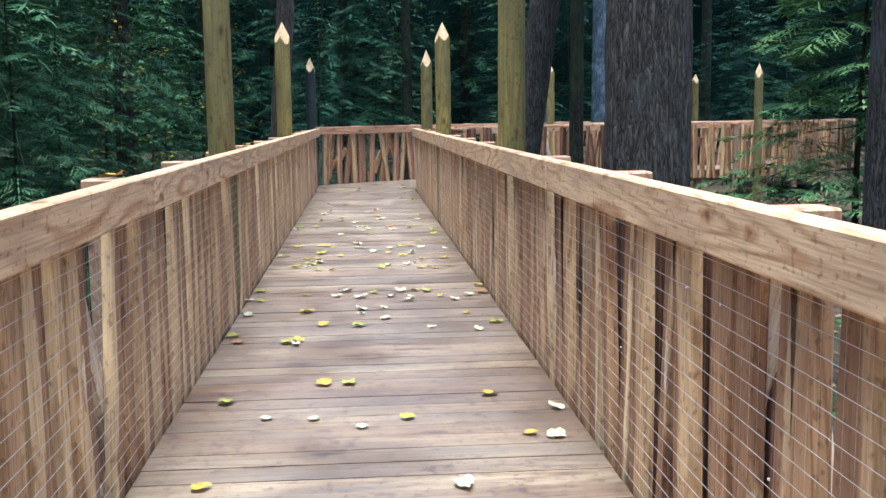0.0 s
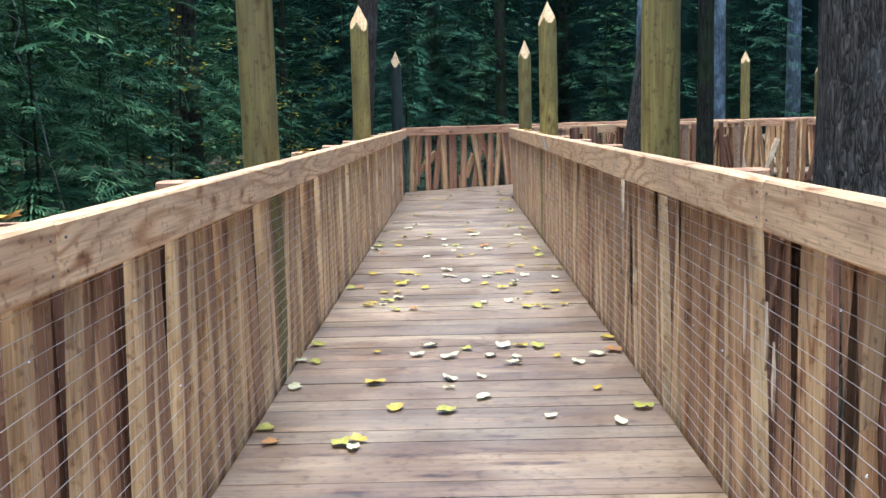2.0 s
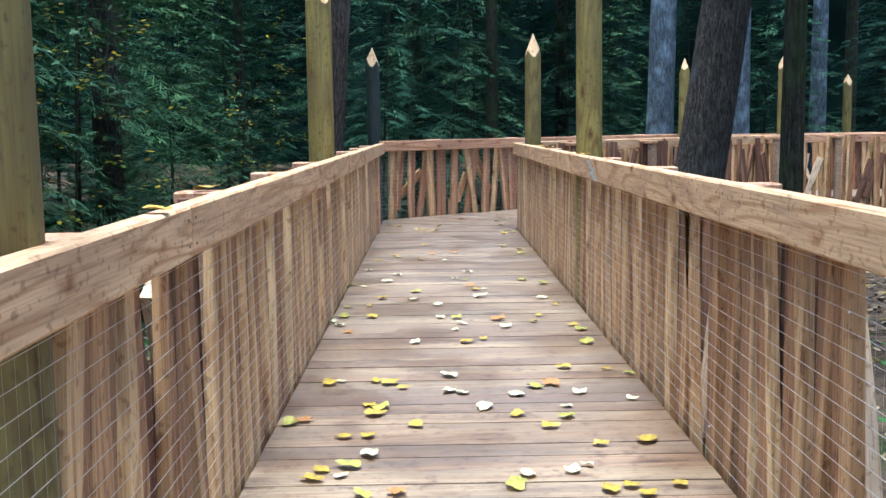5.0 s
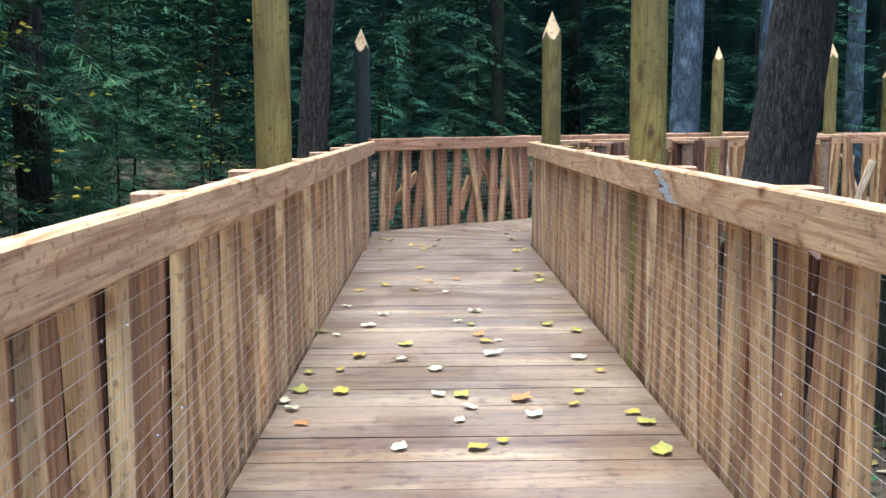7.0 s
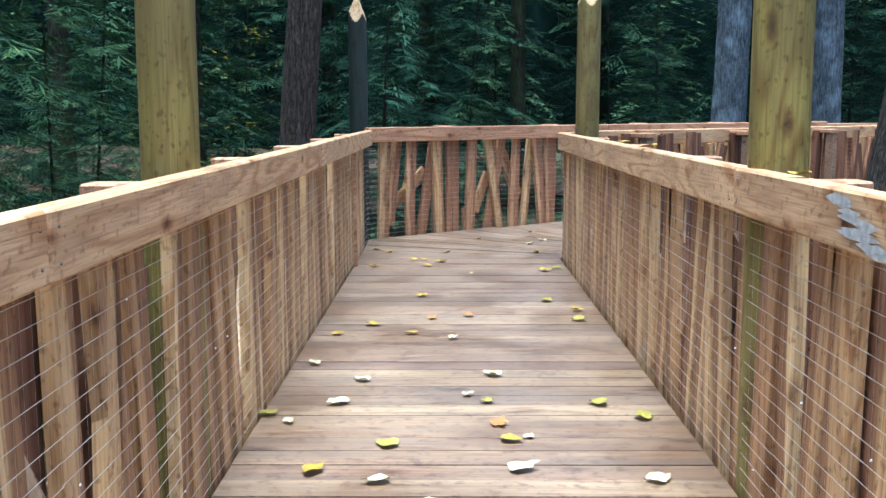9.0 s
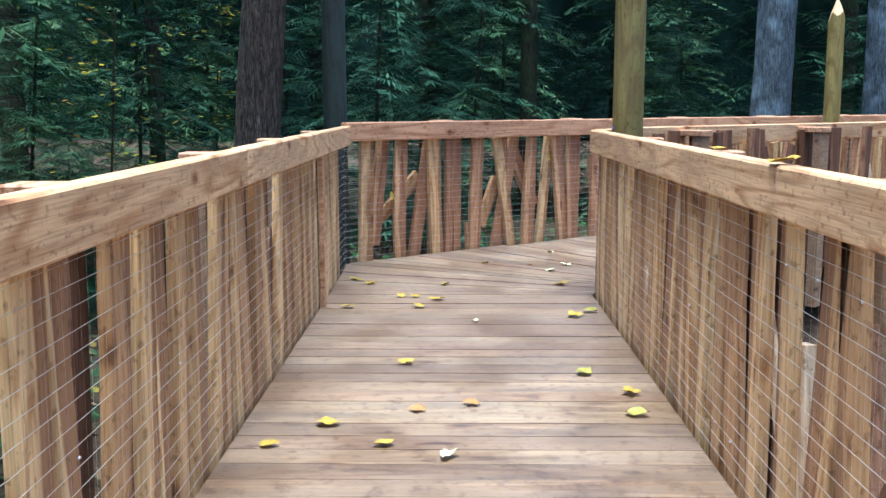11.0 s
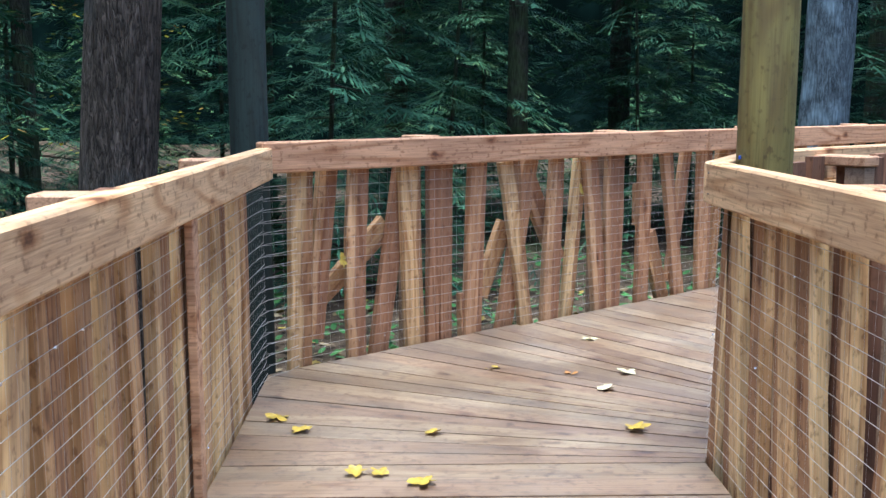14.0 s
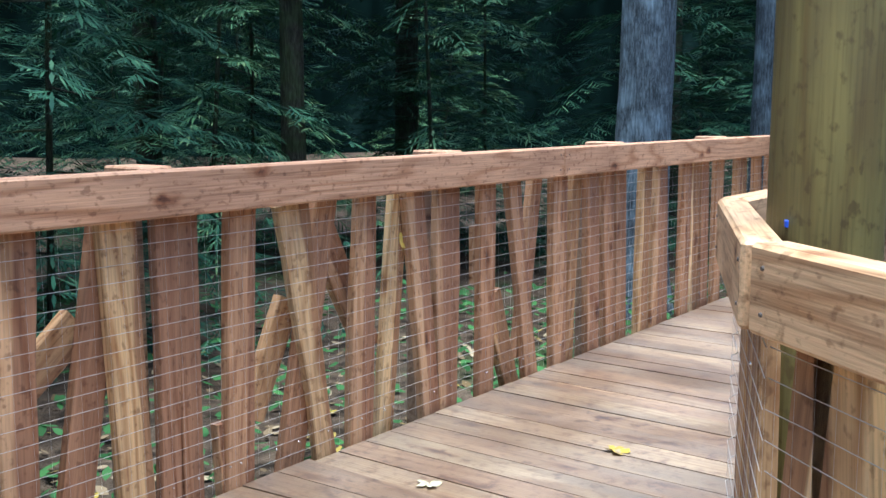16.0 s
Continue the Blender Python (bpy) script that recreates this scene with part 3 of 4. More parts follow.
def stem_mesh(r, h, seed):
    rng = random.Random(seed)
    bm = bmesh.new()
    rows = []
    for i in range(9):
        z = h * i / 8
        rows.append([bm.verts.new((r * (1 - 0.9 * i / 8) * math.cos(k * 0.785) + 0.02 * math.sin(i + seed), r * (1 - 0.9 * i / 8) * math.sin(k * 0.785), z)) for k in range(8)])
    for r0, r1 in zip(rows, rows[1:]):
        for k in range(8):
            bm.faces.new((r0[k], r0[(k + 1) % 8], r1[(k + 1) % 8], r1[k]))
    for j in range(26):
        z = h * (0.05 + 0.9 * j / 26)
        a, ln = j * 2.4, 1.1 * (1 - j / 26) + 0.2
        d = Vector((math.cos(a), math.sin(a), 0))
        s = Vector((-d.y, d.x, 0)) * 0.012
        p = Vector((0, 0, z))
        q = p + d * ln - Vector((0, 0, 0.1 * ln))
        vs = [bm.verts.new(c) for c in (p + s, p - s, p + Vector((0, 0, 0.02)), q)]
        bm.faces.new((vs[0], vs[1], vs[3]))
        bm.faces.new((vs[1], vs[2], vs[3]))
        bm.faces.new((vs[2], vs[0], vs[3]))
    return smooth(mesh_of(bm, "trunk"))


# ---- ground and surroundings ----
bm = bmesh.new()
N = 90
grid = {}
for i in range(N + 1):
    for j in range(N + 1):
        u, v = 2 * i / N - 1, 2 * j / N - 1
        x, y = 70 * u * abs(u) ** 0.8 + 2, 70 * v * abs(v) ** 0.8 + 12
        z = -0.72 + 0.16 * noise.noise((x * 0.22, y * 0.22, 3)) + 0.05 * noise.noise((x * 0.9, y * 0.9, 7))
        z += 0.012 * max(0, -x - 4) ** 1.2 if x < -4 else 0
        grid[i, j] = bm.verts.new((x, y, z))
for i in range(N):
    for j in range(N):
        bm.faces.new((grid[i, j], grid[i + 1, j], grid[i + 1, j + 1], grid[i, j + 1]))
me = smooth(mesh_of(bm, "ground"))
me.materials.append(GROUND)
thing("ground", "brown forest floor with leaf litter and moss", "ground", kind="structure", data=me)
# plain ring added for the far forest; it also blocks the low sky
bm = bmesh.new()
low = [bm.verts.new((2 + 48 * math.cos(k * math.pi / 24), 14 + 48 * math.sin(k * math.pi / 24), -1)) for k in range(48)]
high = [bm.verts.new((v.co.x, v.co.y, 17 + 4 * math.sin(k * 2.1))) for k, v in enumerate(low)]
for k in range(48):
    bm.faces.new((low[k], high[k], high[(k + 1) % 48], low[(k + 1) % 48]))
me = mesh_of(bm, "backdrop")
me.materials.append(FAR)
thing("backdrop", "backdrop ring painted as distant conifer forest in deep shade", "forest", kind="structure", data=me)

# ---- deck ----
W = 0.85
LC, RC, R2 = Vector((-0.855, 18.0, 0)), Vector((0.857, 16.92, 0)), Vector((1.2, 17.6, 0))
D2 = Vector((0.775, 0.632, 0)).normalized()
N2 = Vector((-D2.y, D2.x, 0))
L3, R3 = LC + D2 * 7.9, R2 + D2 * 6.0
L4, R4 = Vector((8.6, 23.1, 0)), Vector((9.1, 21.3, 0))
L5, R5 = Vector((12.2, 27.4, 0)), Vector((13.4, 26.3, 0))
deck = thing("deck", "walkway of wet reddish brown deck boards", "deck", kind="structure")
drng = random.Random(5)
BOARDS = []
for i in range(6):
    bm = boxed(-0.5, 0.5, -0.0703, 0.0703, -0.04, 0.0)
    me = mesh_of(bm, "deck_board")
    me.materials.append(DECK)
    BOARDS.append(me)


def board(cx, cy, ang, length, width=0.139, dz=0.0):
    at = Matrix.Translation((cx, cy, dz + drng.uniform(-0.0022, 0.0022))) @ Matrix.Rotation(ang + drng.uniform(-0.002, 0.002), 4, "Z") @ Matrix.Diagonal((length, width / 0.139, 1, 1))
    return part("deck_board", BOARDS[drng.randint(0, 5)], DECK, deck, at=at)


def slab(quad, z=0.0, t=0.04, rise=(0.0, 0.0)):
    """A board of any four-sided outline."""
    c = sum((Vector(p) for p in quad), Vector()) / 4
    e = Vector(quad[1]) - Vector(quad[0])
    turn = Matrix.Translation(c) @ Matrix.Rotation(math.atan2(e.y, e.x), 4, "Z")
    inv = turn.inverted()
    bm = bmesh.new()
    tops = [bm.verts.new(inv @ Vector((p[0], p[1], 0)) + Vector((0, 0, z + h))) for p, h in zip(quad, (rise[0], 0, 0, rise[1]))]
    lows = [bm.verts.new(v.co - Vector((0, 0, t))) for v in tops]
    bm.faces.new(tops)
    bm.faces.new(lows[::-1])
    for k in range(4):
        bm.faces.new((tops[k], lows[k], lows[(k + 1) % 4], tops[(k + 1) % 4]))
    bmesh.ops.recalc_face_normals(bm, faces=bm.faces)
    return part("deck_board", bm, DECK, deck, at=turn)


PITCH = 0.145
y = -3.2
while y < RC.y:
    board(0, y, 0 if drng.random() < 0.5 else math.pi, 2 * W - 0.012)
    y += PITCH
y0 = y - PITCH / 2
# tapered boards fan round the inner corner of the bend
outer = [Vector((-W + 0.006, y0, 0)), LC + Vector((0.006, -0.006, 0))]
end2 = LC + D2 * ((R2 - LC).dot(D2) + 0.25)
path = [outer[0], outer[1], end2]
total = (path[1] - path[0]).length + (path[2] - path[1]).length


def along(s):
    a = (path[1] - path[0]).length
    return path[0].lerp(path[1], s / a) if s < a else path[1].lerp(path[2], (s - a) / (total - a))


inner_path = [Vector((W - 0.006, y0, 0)), RC, R2 + D2 * 0.25]
ia, ib = max(0.001, (inner_path[1] - inner_path[0]).length), (inner_path[2] - inner_path[1]).length


def inner(f):
    s = f * (ia + ib)
    return inner_path[0].lerp(inner_path[1], s / ia) if s < ia else inner_path[1].lerp(inner_path[2], (s - ia) / ib)


cuts = [i / 17 for i in range(18)]
for f0, f1 in zip(cuts, cuts[1:]):
    a, b, c, d = inner(f0 ** 1.1), inner(f1 ** 1.1), along(f1 * total), along(f0 * total)
    g = 0.0025
    sh = (b - a) + (c - d)
    sh = sh.normalized() * g
    slab([d + sh, a + sh, b - sh, c - sh], drng.uniform(-0.002, 0.002), rise=(0.022 * min(1, 2 * f0), 0.022 * min(1, 2 * f1)))
# second leg
s = (R2 - LC).dot(D2) + 0.25 + PITCH / 2
ang2 = math.atan2(N2.y, N2.x)
wid2 = (LC - R2).dot(N2)
while s < 6.9:
    c = LC + D2 * s - N2 * wid2 / 2
    board(c.x, c.y, ang2, wid2 - 0.012, dz=0.012)
    s += PITCH
x = 6.05
while x < 8.6:
    board(x, 22.2, radians(90), 1.75)
    x += PITCH
part("landing", mesh_of(boxed(-0.9, 0.9, -0.9, 0.9, -0.06, -0.012, bevel=0.004), "landing"), DECK, deck, at=pose(5.45, 22.2, 0, 0, 0, 20))
D4 = (R5 - R4).normalized()
for i in range(36):
    c = (L4 + R4) / 2 + D4 * (0.1 + i * PITCH)
    board(c.x, c.y, math.atan2(D4.x, -D4.y), 1.8)
# bearers under the boards
under = thing("deck_substructure", "dark timber joists under the boardwalk", "joists", kind="structure")
for sx in (-0.78, 0.0, 0.78):
    part("joist", boxed(-3.2, 16.9, -0.035, 0.035, -0.19, -0.042, bevel=0.003), BEAM, under, at=Matrix.Translation((sx, 0, 0)) @ Matrix.Rotation(radians(90), 4, "Z"))
for k in (0.08, wid2 - 0.08):
    part("joist", boxed(0.4, 6.9, -0.035, 0.035, -0.19, -0.042, bevel=0.003), BEAM, under, at=Matrix.Translation(LC - N2 * k) @ Matrix.Rotation(math.atan2(D2.y, D2.x), 4, "Z"))
for yy in (21.4, 23.0):
    part("joist", boxed(5.4, 9.0, -0.035, 0.035, -0.19, -0.042, bevel=0.003), BEAM, under, at=Matrix.Translation((0, yy, 0)))
for px, py in ((6.0, 21.5), (7.4, 21.5), (8.9, 21.5), (6.0, 22.9), (7.4, 22.9), (8.9, 22.9), (-0.6, 5.2), (0.6, 5.2), (-0.6, 10), (0.6, 10), (0.6, 15.5), (-0.6, 15.5)):
    part("foot_post", boxed(-0.07, 0.07, -0.07, 0.07, -0.95, -0.19, bevel=0.004), BEAM, under, at=Matrix.Translation((px, py, 0)))

# ---- railings ----
LEFT_RUN = railing((-W, -3.0), (-W, LC.y - 0.03), "sawn larch railing with waney pickets and wire mesh", 1, True, arm0=0.55, arms=1.54, stop=0.02, gap=0.26)
RIGHT_RUN = railing((W, -3.0), (W + 0.012, RC.y), "sawn larch railing with waney pickets and wire mesh", 2, False, arm0=0.35)
# torn pale slivers between the pickets
for run, splits in ((LEFT_RUN, ((15.17, 0.38, 0.6), (2.66, 0.4, 0.6))), (RIGHT_RUN, ((14.57, 0.7, 0.87), (15.2, 0.32, 0.46), (12.58, 0.7, 0.9), (13.97, 0.7, 0.86), (4.55, 0.5, 0.77), (4.27, 0.38, 0.6), (4.34, 0.5, 0.7), (2.54, 0.42, 0.63)))):
    for k, (y, z0, z1) in enumerate(splits):
        part("sliver", sliver_mesh(k, z1 - z0), PLANK_PALE, run, "pale torn sliver of wood", at=Matrix.Translation((y + 3.0, 0.001, z0)))
# chamfered inner corner
railing((RC.x, RC.y), (R2.x, R2.y), "short larch railing piece round the bend's inner corner", 3, False, arms=0, joints=5)
FARP = [
    (0.22, 0.18, 0.12, LOW, 0.91, 0.006), (0.39, 0.3, 0.1, 0.1, 0.91, 0.048), (0.54, 0.52, 0.11, LOW, 0.91, 0.006),
    (0.84, 0.66, 0.1, LOW, 0.91, 0.048), (0.85, 0.89, 0.12, LOW, 0.91, 0.006), (1.01, 1.0, 0.08, LOW, 0.91, 0.006),
    (1.1, 1.1, 0.08, LOW, 0.91, 0.02), (1.32, 1.27, 0.115, LOW, 0.91, 0.006), (1.55, 1.71, 0.13, LOW, 0.91, 0.006),
    (1.76, 1.52, 0.11, LOW, 0.91, 0.048), (1.76, 2.04, 0.12, 0.3, 0.82, 0.09), (1.93, 1.87, 0.11, LOW, 0.91, 0.006),
]
FARP += [
    (2.18, 2.05, 0.09, LOW, 0.91, 0.048), (2.21, 2.34, 0.11, LOW, 0.91, 0.006), (2.43, 2.45, 0.13, LOW, 0.91, 0.006),
    (2.73, 2.72, 0.11, LOW, 0.91, 0.006), (2.83, 3.04, 0.12, LOW, 0.4, 0.048), (2.94, 3.13, 0.11, LOW, 0.91, 0.006),
    (3.21, 3.06, 0.09, 0.06, 0.91, 0.048), (3.35, 3.37, 0.13, LOW, 0.91, 0.006), (3.6, 3.53, 0.085, LOW, 0.91, 0.048),
    (3.68, 3.73, 0.12, LOW, 0.91, 0.006), (3.88, 3.95, 0.12, LOW, 0.91, 0.02),
]
# short slanting offcuts behind, two of them pale
FARP += [(0.76, 0.27, 0.11, 0.21, 0.62, 0.09), (1.6, 1.42, 0.1, 0.16, 0.56, 0.09), (2.71, 2.71, 0.035, 0.46, 0.72, 0.048), (1.23, 1.23, 0.04, LOW, 0.21, 0.03)]
rngf = random.Random(8)
s = 4.12
while s < 7.7:
    FARP.append((s + rngf.uniform(-0.06, 0.06), s, 0.12, LOW, 0.91, rngf.choice((0.006, 0.048))))
    s += rngf.uniform(0.17, 0.25)
railing(LC, L3, "reddish larch railing with crossing pickets and open gaps", 4, True, pickets=FARP, rail_mat=RAIL_RED, arm0=1.0, arms=1.5, start=0.02, arm_len=0.15, cap=0.006, lift=0.028)
railing(R2, R3, "larch railing with double rows of pickets", 5, False, arm0=0.5)
railing(L3, L4, "larch railing on the far side of the walkway", 6, True, rail_mat=RAIL_RED, wires=False)
railing(R3, R4, "larch railing with diagonal waney pickets outside", 7, False, rail_mat=RAIL_RED, wires=False, outside=True)
railing(R4, R5, "far larch railing behind a young fir", 8, False, rail_mat=RAIL_RED, wires=False, outside=True)
railing(L4, L5, "far larch railing behind the walkway", 9, True, rail_mat=RAIL_RED, wires=False)
# batten on the mesh
batten = thing("batten", "reddish sawn batten upright against the wire mesh", "batten", data=None)
part("board", boxed(-0.014, 0.014, -0.032, 0.032, 0.0, RAIL_Z - RAIL_H, bevel=0.003), RAIL_RED, batten, at=Matrix.Translation((-W + 0.02, 16.5, 0)))
# curved mesh round the outer corner
verts, faces = [], []
for i in range(18):
    z = 0.035 + 0.05 * i
    pts = [Vector((-W, LC.y - 0.22, z)), Vector((-W + 0.025, LC.y - 0.1, z)), LC + Vector((0.1, 0.0, z)), LC + D2 * 0.16 + N2 * -0.02 + Vector((0, 0, z))]
    for p, q in zip(pts, pts[1:]):
        bar(verts, faces, p, q, 0.0011)
me = bpy.data.meshes.new("corner_mesh")
me.from_pydata(verts, [], faces)
me.materials.append(WIRE)
thing("corner_wire_mesh", "bowed wire mesh rounding the outer corner", "wire mesh", data=me)

# ---- poles ----
POLE_LABEL = "greenish treated timber pole with a pale pointed tip"
for k, (px, py, top, r, yaw) in enumerate(((-0.95, 6.43, 2.38, 0.088, 0), (0.952, 6.3, 2.38, 0.09, 20), (-0.952, 11.7, 2.36, 0.09, 38), (0.952, 11.72, 2.35, 0.092, 12), (1.078, 17.1, 2.38, 0.099, 4), (5.72, 21.45, 2.38, 0.088, 30), (4.12, 21.75, 2.36, 0.088, -14), (9.5, 28.0, 2.35, 0.1, 5), (7.72, 18.9, 2.2, 0.08, -30))):
    pole(px, py, top, r, POLE_LABEL, seed=k + 1, yaw=yaw)
pole(-0.948, 18.29, 2.33, 0.09, "pole with a pale pointed tip, shade painted into its shaft", dark=True, seed=30, yaw=-3)

# ---- trees ----
# added conifers whose unseen crowns keep sky light off the firs beyond the bend
SHADE_TREES = ((-2.4, 28.0, 0.34), (1.2, 27.6, 0.3), (3.1, 30.0, 0.36), (-0.6, 31.5, 0.4), (7.8, 31.0, 0.4), (11.0, 31.5, 0.36), (-6.4, 25.0, 0.36))
trunk(1.587, 5.32, 0.52, 17, "large pine trunk with dark furrowed bark", BARK, seed=1)
trunk(1.98, 13.55, 0.47, 17, "pine trunk with grey-brown scaly bark, leaning", BARK, lean=(0.145, 0.0), seed=2)
trunk(4.36, 24.82, 0.58, 18, "fir trunk with pale bark, bluish light painted in", BARK_BLUE_LIT, lean=(0.022, 0), seed=3)
trunk(6.05, 25.1, 0.52, 18, "slender fir trunk with pale bark, bluish light painted in", BARK_BLUE_LIT, seed=4)
trunk(-1.68, 18.18, 0.36, 17, "pine trunk with reddish brown bark", BARK_RED, lean=(0.08, 0.0), seed=5)
trunk(2.806, 12.9, 0.21, 11, "thin dark mossy trunk", BARK_MOSS, seed=6)
trunk(9.0, 28.5, 0.42, 17, "tall conifer trunk with grey bark", BARK_BLUE_LIT, seed=7)
trunk(-3.46, 22.07, 0.19, 11, "thin dark trunk in the forest edge", BARK_MOSS, seed=8)
trunk(3.72, 6.6, 0.34, 15, "dark trunk beside the boardwalk", BARK, seed=9)
for k, (tx, ty, td) in enumerate(SHADE_TREES):
    trunk(tx, ty, td, 19 + k % 3, "tall conifer deep in the forest, added to shade the understorey", BARK_MOSS, seed=60 + k, limbs=22)
trunk(-3.65, 15.45, 0.31, 17, "dark trunk among the firs", BARK, seed=10)
trng = random.Random(21)
FIRS = []
for i in range(4):
    h = 7.5 + i * 0.7
    proto = thing("fir_tree", "young fir with drooping dark green boughs", "tree", "understorey firs", "", pose(0, 0, -0.75))
    part("trunk", stem_mesh(0.03, h, i), BARK_MOSS, proto)
    part("crown", crown_mesh(40 + i, 0.25, h, 1.9 + 0.2 * i, 108, 15, droop=0.3 + 0.05 * i, fine_to=4.0, size=0.78), NEEDLES_MID if i % 2 else NEEDLES, proto)
    FIRS.append(proto)
spots = []
for ang, r, sc in [(a_, r_, 1.0) for a_ in range(-30, 131, 9) for r_ in (19, 26)]:
    a = radians(ang + trng.uniform(-3, 3))
    rr = r + trng.uniform(-2, 2)
    spots.append((1 + rr * math.sin(a - radians(40)), 12 + rr * math.cos(a - radians(40)), trng.uniform(0.85, 1.25)))
spots += [(-4.2, 9.0, 0.8), (-4.6, 12.2, 0.95), (-4.0, 15.2, 0.85), (-6.2, 6.8, 1.0), (-6.5, 10.5, 1.1), (-6.8, 14.0, 1.1), (-5.2, 18.0, 1.0), (-3.8, 22.6, 1.0), (-1.2, 24.3, 1.1), (1.2, 25.3, 1.05), (-7.5, 18.5, 1.2), (-5.0, 3.8, 0.9), (3.0, 28.0, 1.1), (-2.8, 26.8, 1.2), (0.2, 28.5, 1.2), (7.4, 27.6, 1.0), (-8.5, 5.0, 1.2), (-9, 11, 1.2), (-3.4, 11.0, 0.6), (-3.6, 6.6, 0.65), (-3.3, 16.6, 0.55), (2.4, 25.0, 0.9), (-3.2, 9.2, 0.62), (-3.9, 13.6, 0.75), (-3.0, 19.6, 0.5), (-4.4, 20.6, 0.8), (-5.2, 7.8, 0.9), (-4.8, 10.4, 0.9), (-5.6, 16.2, 1.0)]
used = 0
for x, y, sc in spots:
    inside = -2.6 < x < 3.2 and y < 23 or (0 < x < 11 and 15 < y < 26) or (x > 3 and y < 20 and x < 12)
    if inside:
        continue
    src = FIRS[(used + 2) % 4 if used % 3 else used % 4]
    src = FIRS[1 + 2 * (used % 2)] if x < -3 and y < 17 else src
    src = FIRS[used] if used < 4 else src
    m = pose(x, y, -0.75, trng.uniform(-4, 4), trng.uniform(-4, 4), trng.uniform(0, 360)) @ Matrix.Diagonal((sc, sc, sc, 1))
    if used < 4:
        src.matrix_world = m
    else:
        o = copy_thing(src, m)
        o.scale = (sc, sc, sc)
    used += 1
# small fir in front of the far railing
sap = thing("fir_sapling", "small bright green fir sapling by the far railing", "tree", "", "", pose(6.05, 11.6, -0.75))
part("trunk", stem_mesh(0.05, 5.0, 9), BARK_MOSS, sap)
part("crown", crown_mesh(77, 0.3, 5.4, 1.9, 100, 14, droop=0.3), NEEDLES_LIGHT, sap)

# ---- fallen leaves on the deck ----
def leaf_mesh(seed, maple):
    rng = random.Random(seed)
    bm = bmesh.new()
    n = 30 if maple else 18
    c = bm.verts.new((0, 0, 0.003))
    ring = []
    curl, side, twist = rng.uniform(0.03, 0.38), rng.uniform(0.2, 1.0), rng.uniform(-4, 4)
    for k in range(n):
        a = 2 * math.pi * k / n
        if maple:
            r = 0.05 * (0.52 + 0.48 * abs(math.cos(2.5 * a)) ** 0.8) * (1.05 - 0.2 * math.cos(a)) * rng.uniform(0.8, 1.12)
            x, y = r * math.cos(a), r * math.sin(a)
        else:
            x, y = 0.044 * math.cos(a) * rng.uniform(0.82, 1.1) + (0.014 if k == 0 else 0), 0.036 * math.sin(a) * (1 - 0.25 * math.cos(a)) * rng.uniform(0.72, 1.15)
        z = 0.003 + curl * (abs(y) * (0.8 if y > 0 else 0.8 * side) + max(0, x) * 0.3) + 0.004 * (1 + math.sin(3 * a + twist)) + rng.uniform(0, 0.004)
        ring.append(bm.verts.new((x, y, z)))
    for k in range(n):
        bm.faces.new((c, ring[k], ring[(k + 1) % n]))
    st = [bm.verts.new(p) for p in ((-0.038, 0.001, 0.006), (-0.038, -0.001, 0.006), (-0.07, 0.004, 0.01))]
    bm.faces.new(st)
    return smooth(mesh_of(bm, "leaf"))


LEAVES = {}
for mat in (LEAF_YELLOW, LEAF_GREEN, LEAF_PALE, LEAF_BROWN):
    for maple in (False, True):
        for v in range(4):
            me = leaf_mesh(len(LEAVES) * 3 + 1, maple)
            me.materials.append(mat)
            LEAVES[mat.name, maple, v] = me
WORDS = {"yellow_leaf": "bright yellow fallen leaf lying on the deck", "green_yellow_leaf": "yellow-green fallen leaf lying on the deck", "pale_leaf_underside": "fallen leaf on the deck, pale underside up", "brown_leaf": "withered brown leaf lying on the deck"}
lrng = random.Random(3)


def leaf(x, y, z=0.004, mat=None, maple=False, size=None):
    mat = mat or lrng.choice((LEAF_YELLOW, LEAF_YELLOW, LEAF_GREEN, LEAF_PALE, LEAF_PALE, LEAF_GREEN, LEAF_PALE, LEAF_BROWN))
    ob = thing("fallen_leaf", WORDS[mat.name], "leaf", "fallen leaves", "", data=LEAVES[mat.name, maple, lrng.randint(0, 3)])
    sc = 0.88 * (size or lrng.uniform(0.65, 1.3))
    ob.matrix_world = pose(x, y, z + 0.003, lrng.uniform(-6, 6), lrng.uniform(-6, 6), lrng.uniform(0, 360)) @ Matrix.Diagonal((sc, sc, sc, 1))


YELLOW_A = [(-0.6, 3.05), (0.61, 3.5), (0.14, 3.77), (-0.65, 4.08), (0.52, 4.08), (-0.11, 4.34), (-0.23, 4.35), (-0.47, 5.25), (-0.41, 5.29), (-0.8, 5.46), (-0.29, 5.71), (0.61, 5.96), (-0.41, 6.12), (-0.75, 6.56), (0.49, 6.59), (-0.45, 6.75), (0.03, 6.78), (0.32, 6.83), (-0.79, 6.95), (0.81, 6.96)]
YELLOW_B = [(0.55, 7.89), (-0.42, 7.92), (0.43, 7.94), (0.51, 7.97), (0.68, 7.98), (-0.61, 8.08), (-0.59, 8.18), (0.48, 8.43), (0.67, 8.47), (-0.54, 8.57), (-0.44, 8.58), (0.31, 8.67), (-0.25, 8.72), (-0.79, 8.78), (0.4, 8.81), (0.19, 8.85), (-0.43, 8.89)]
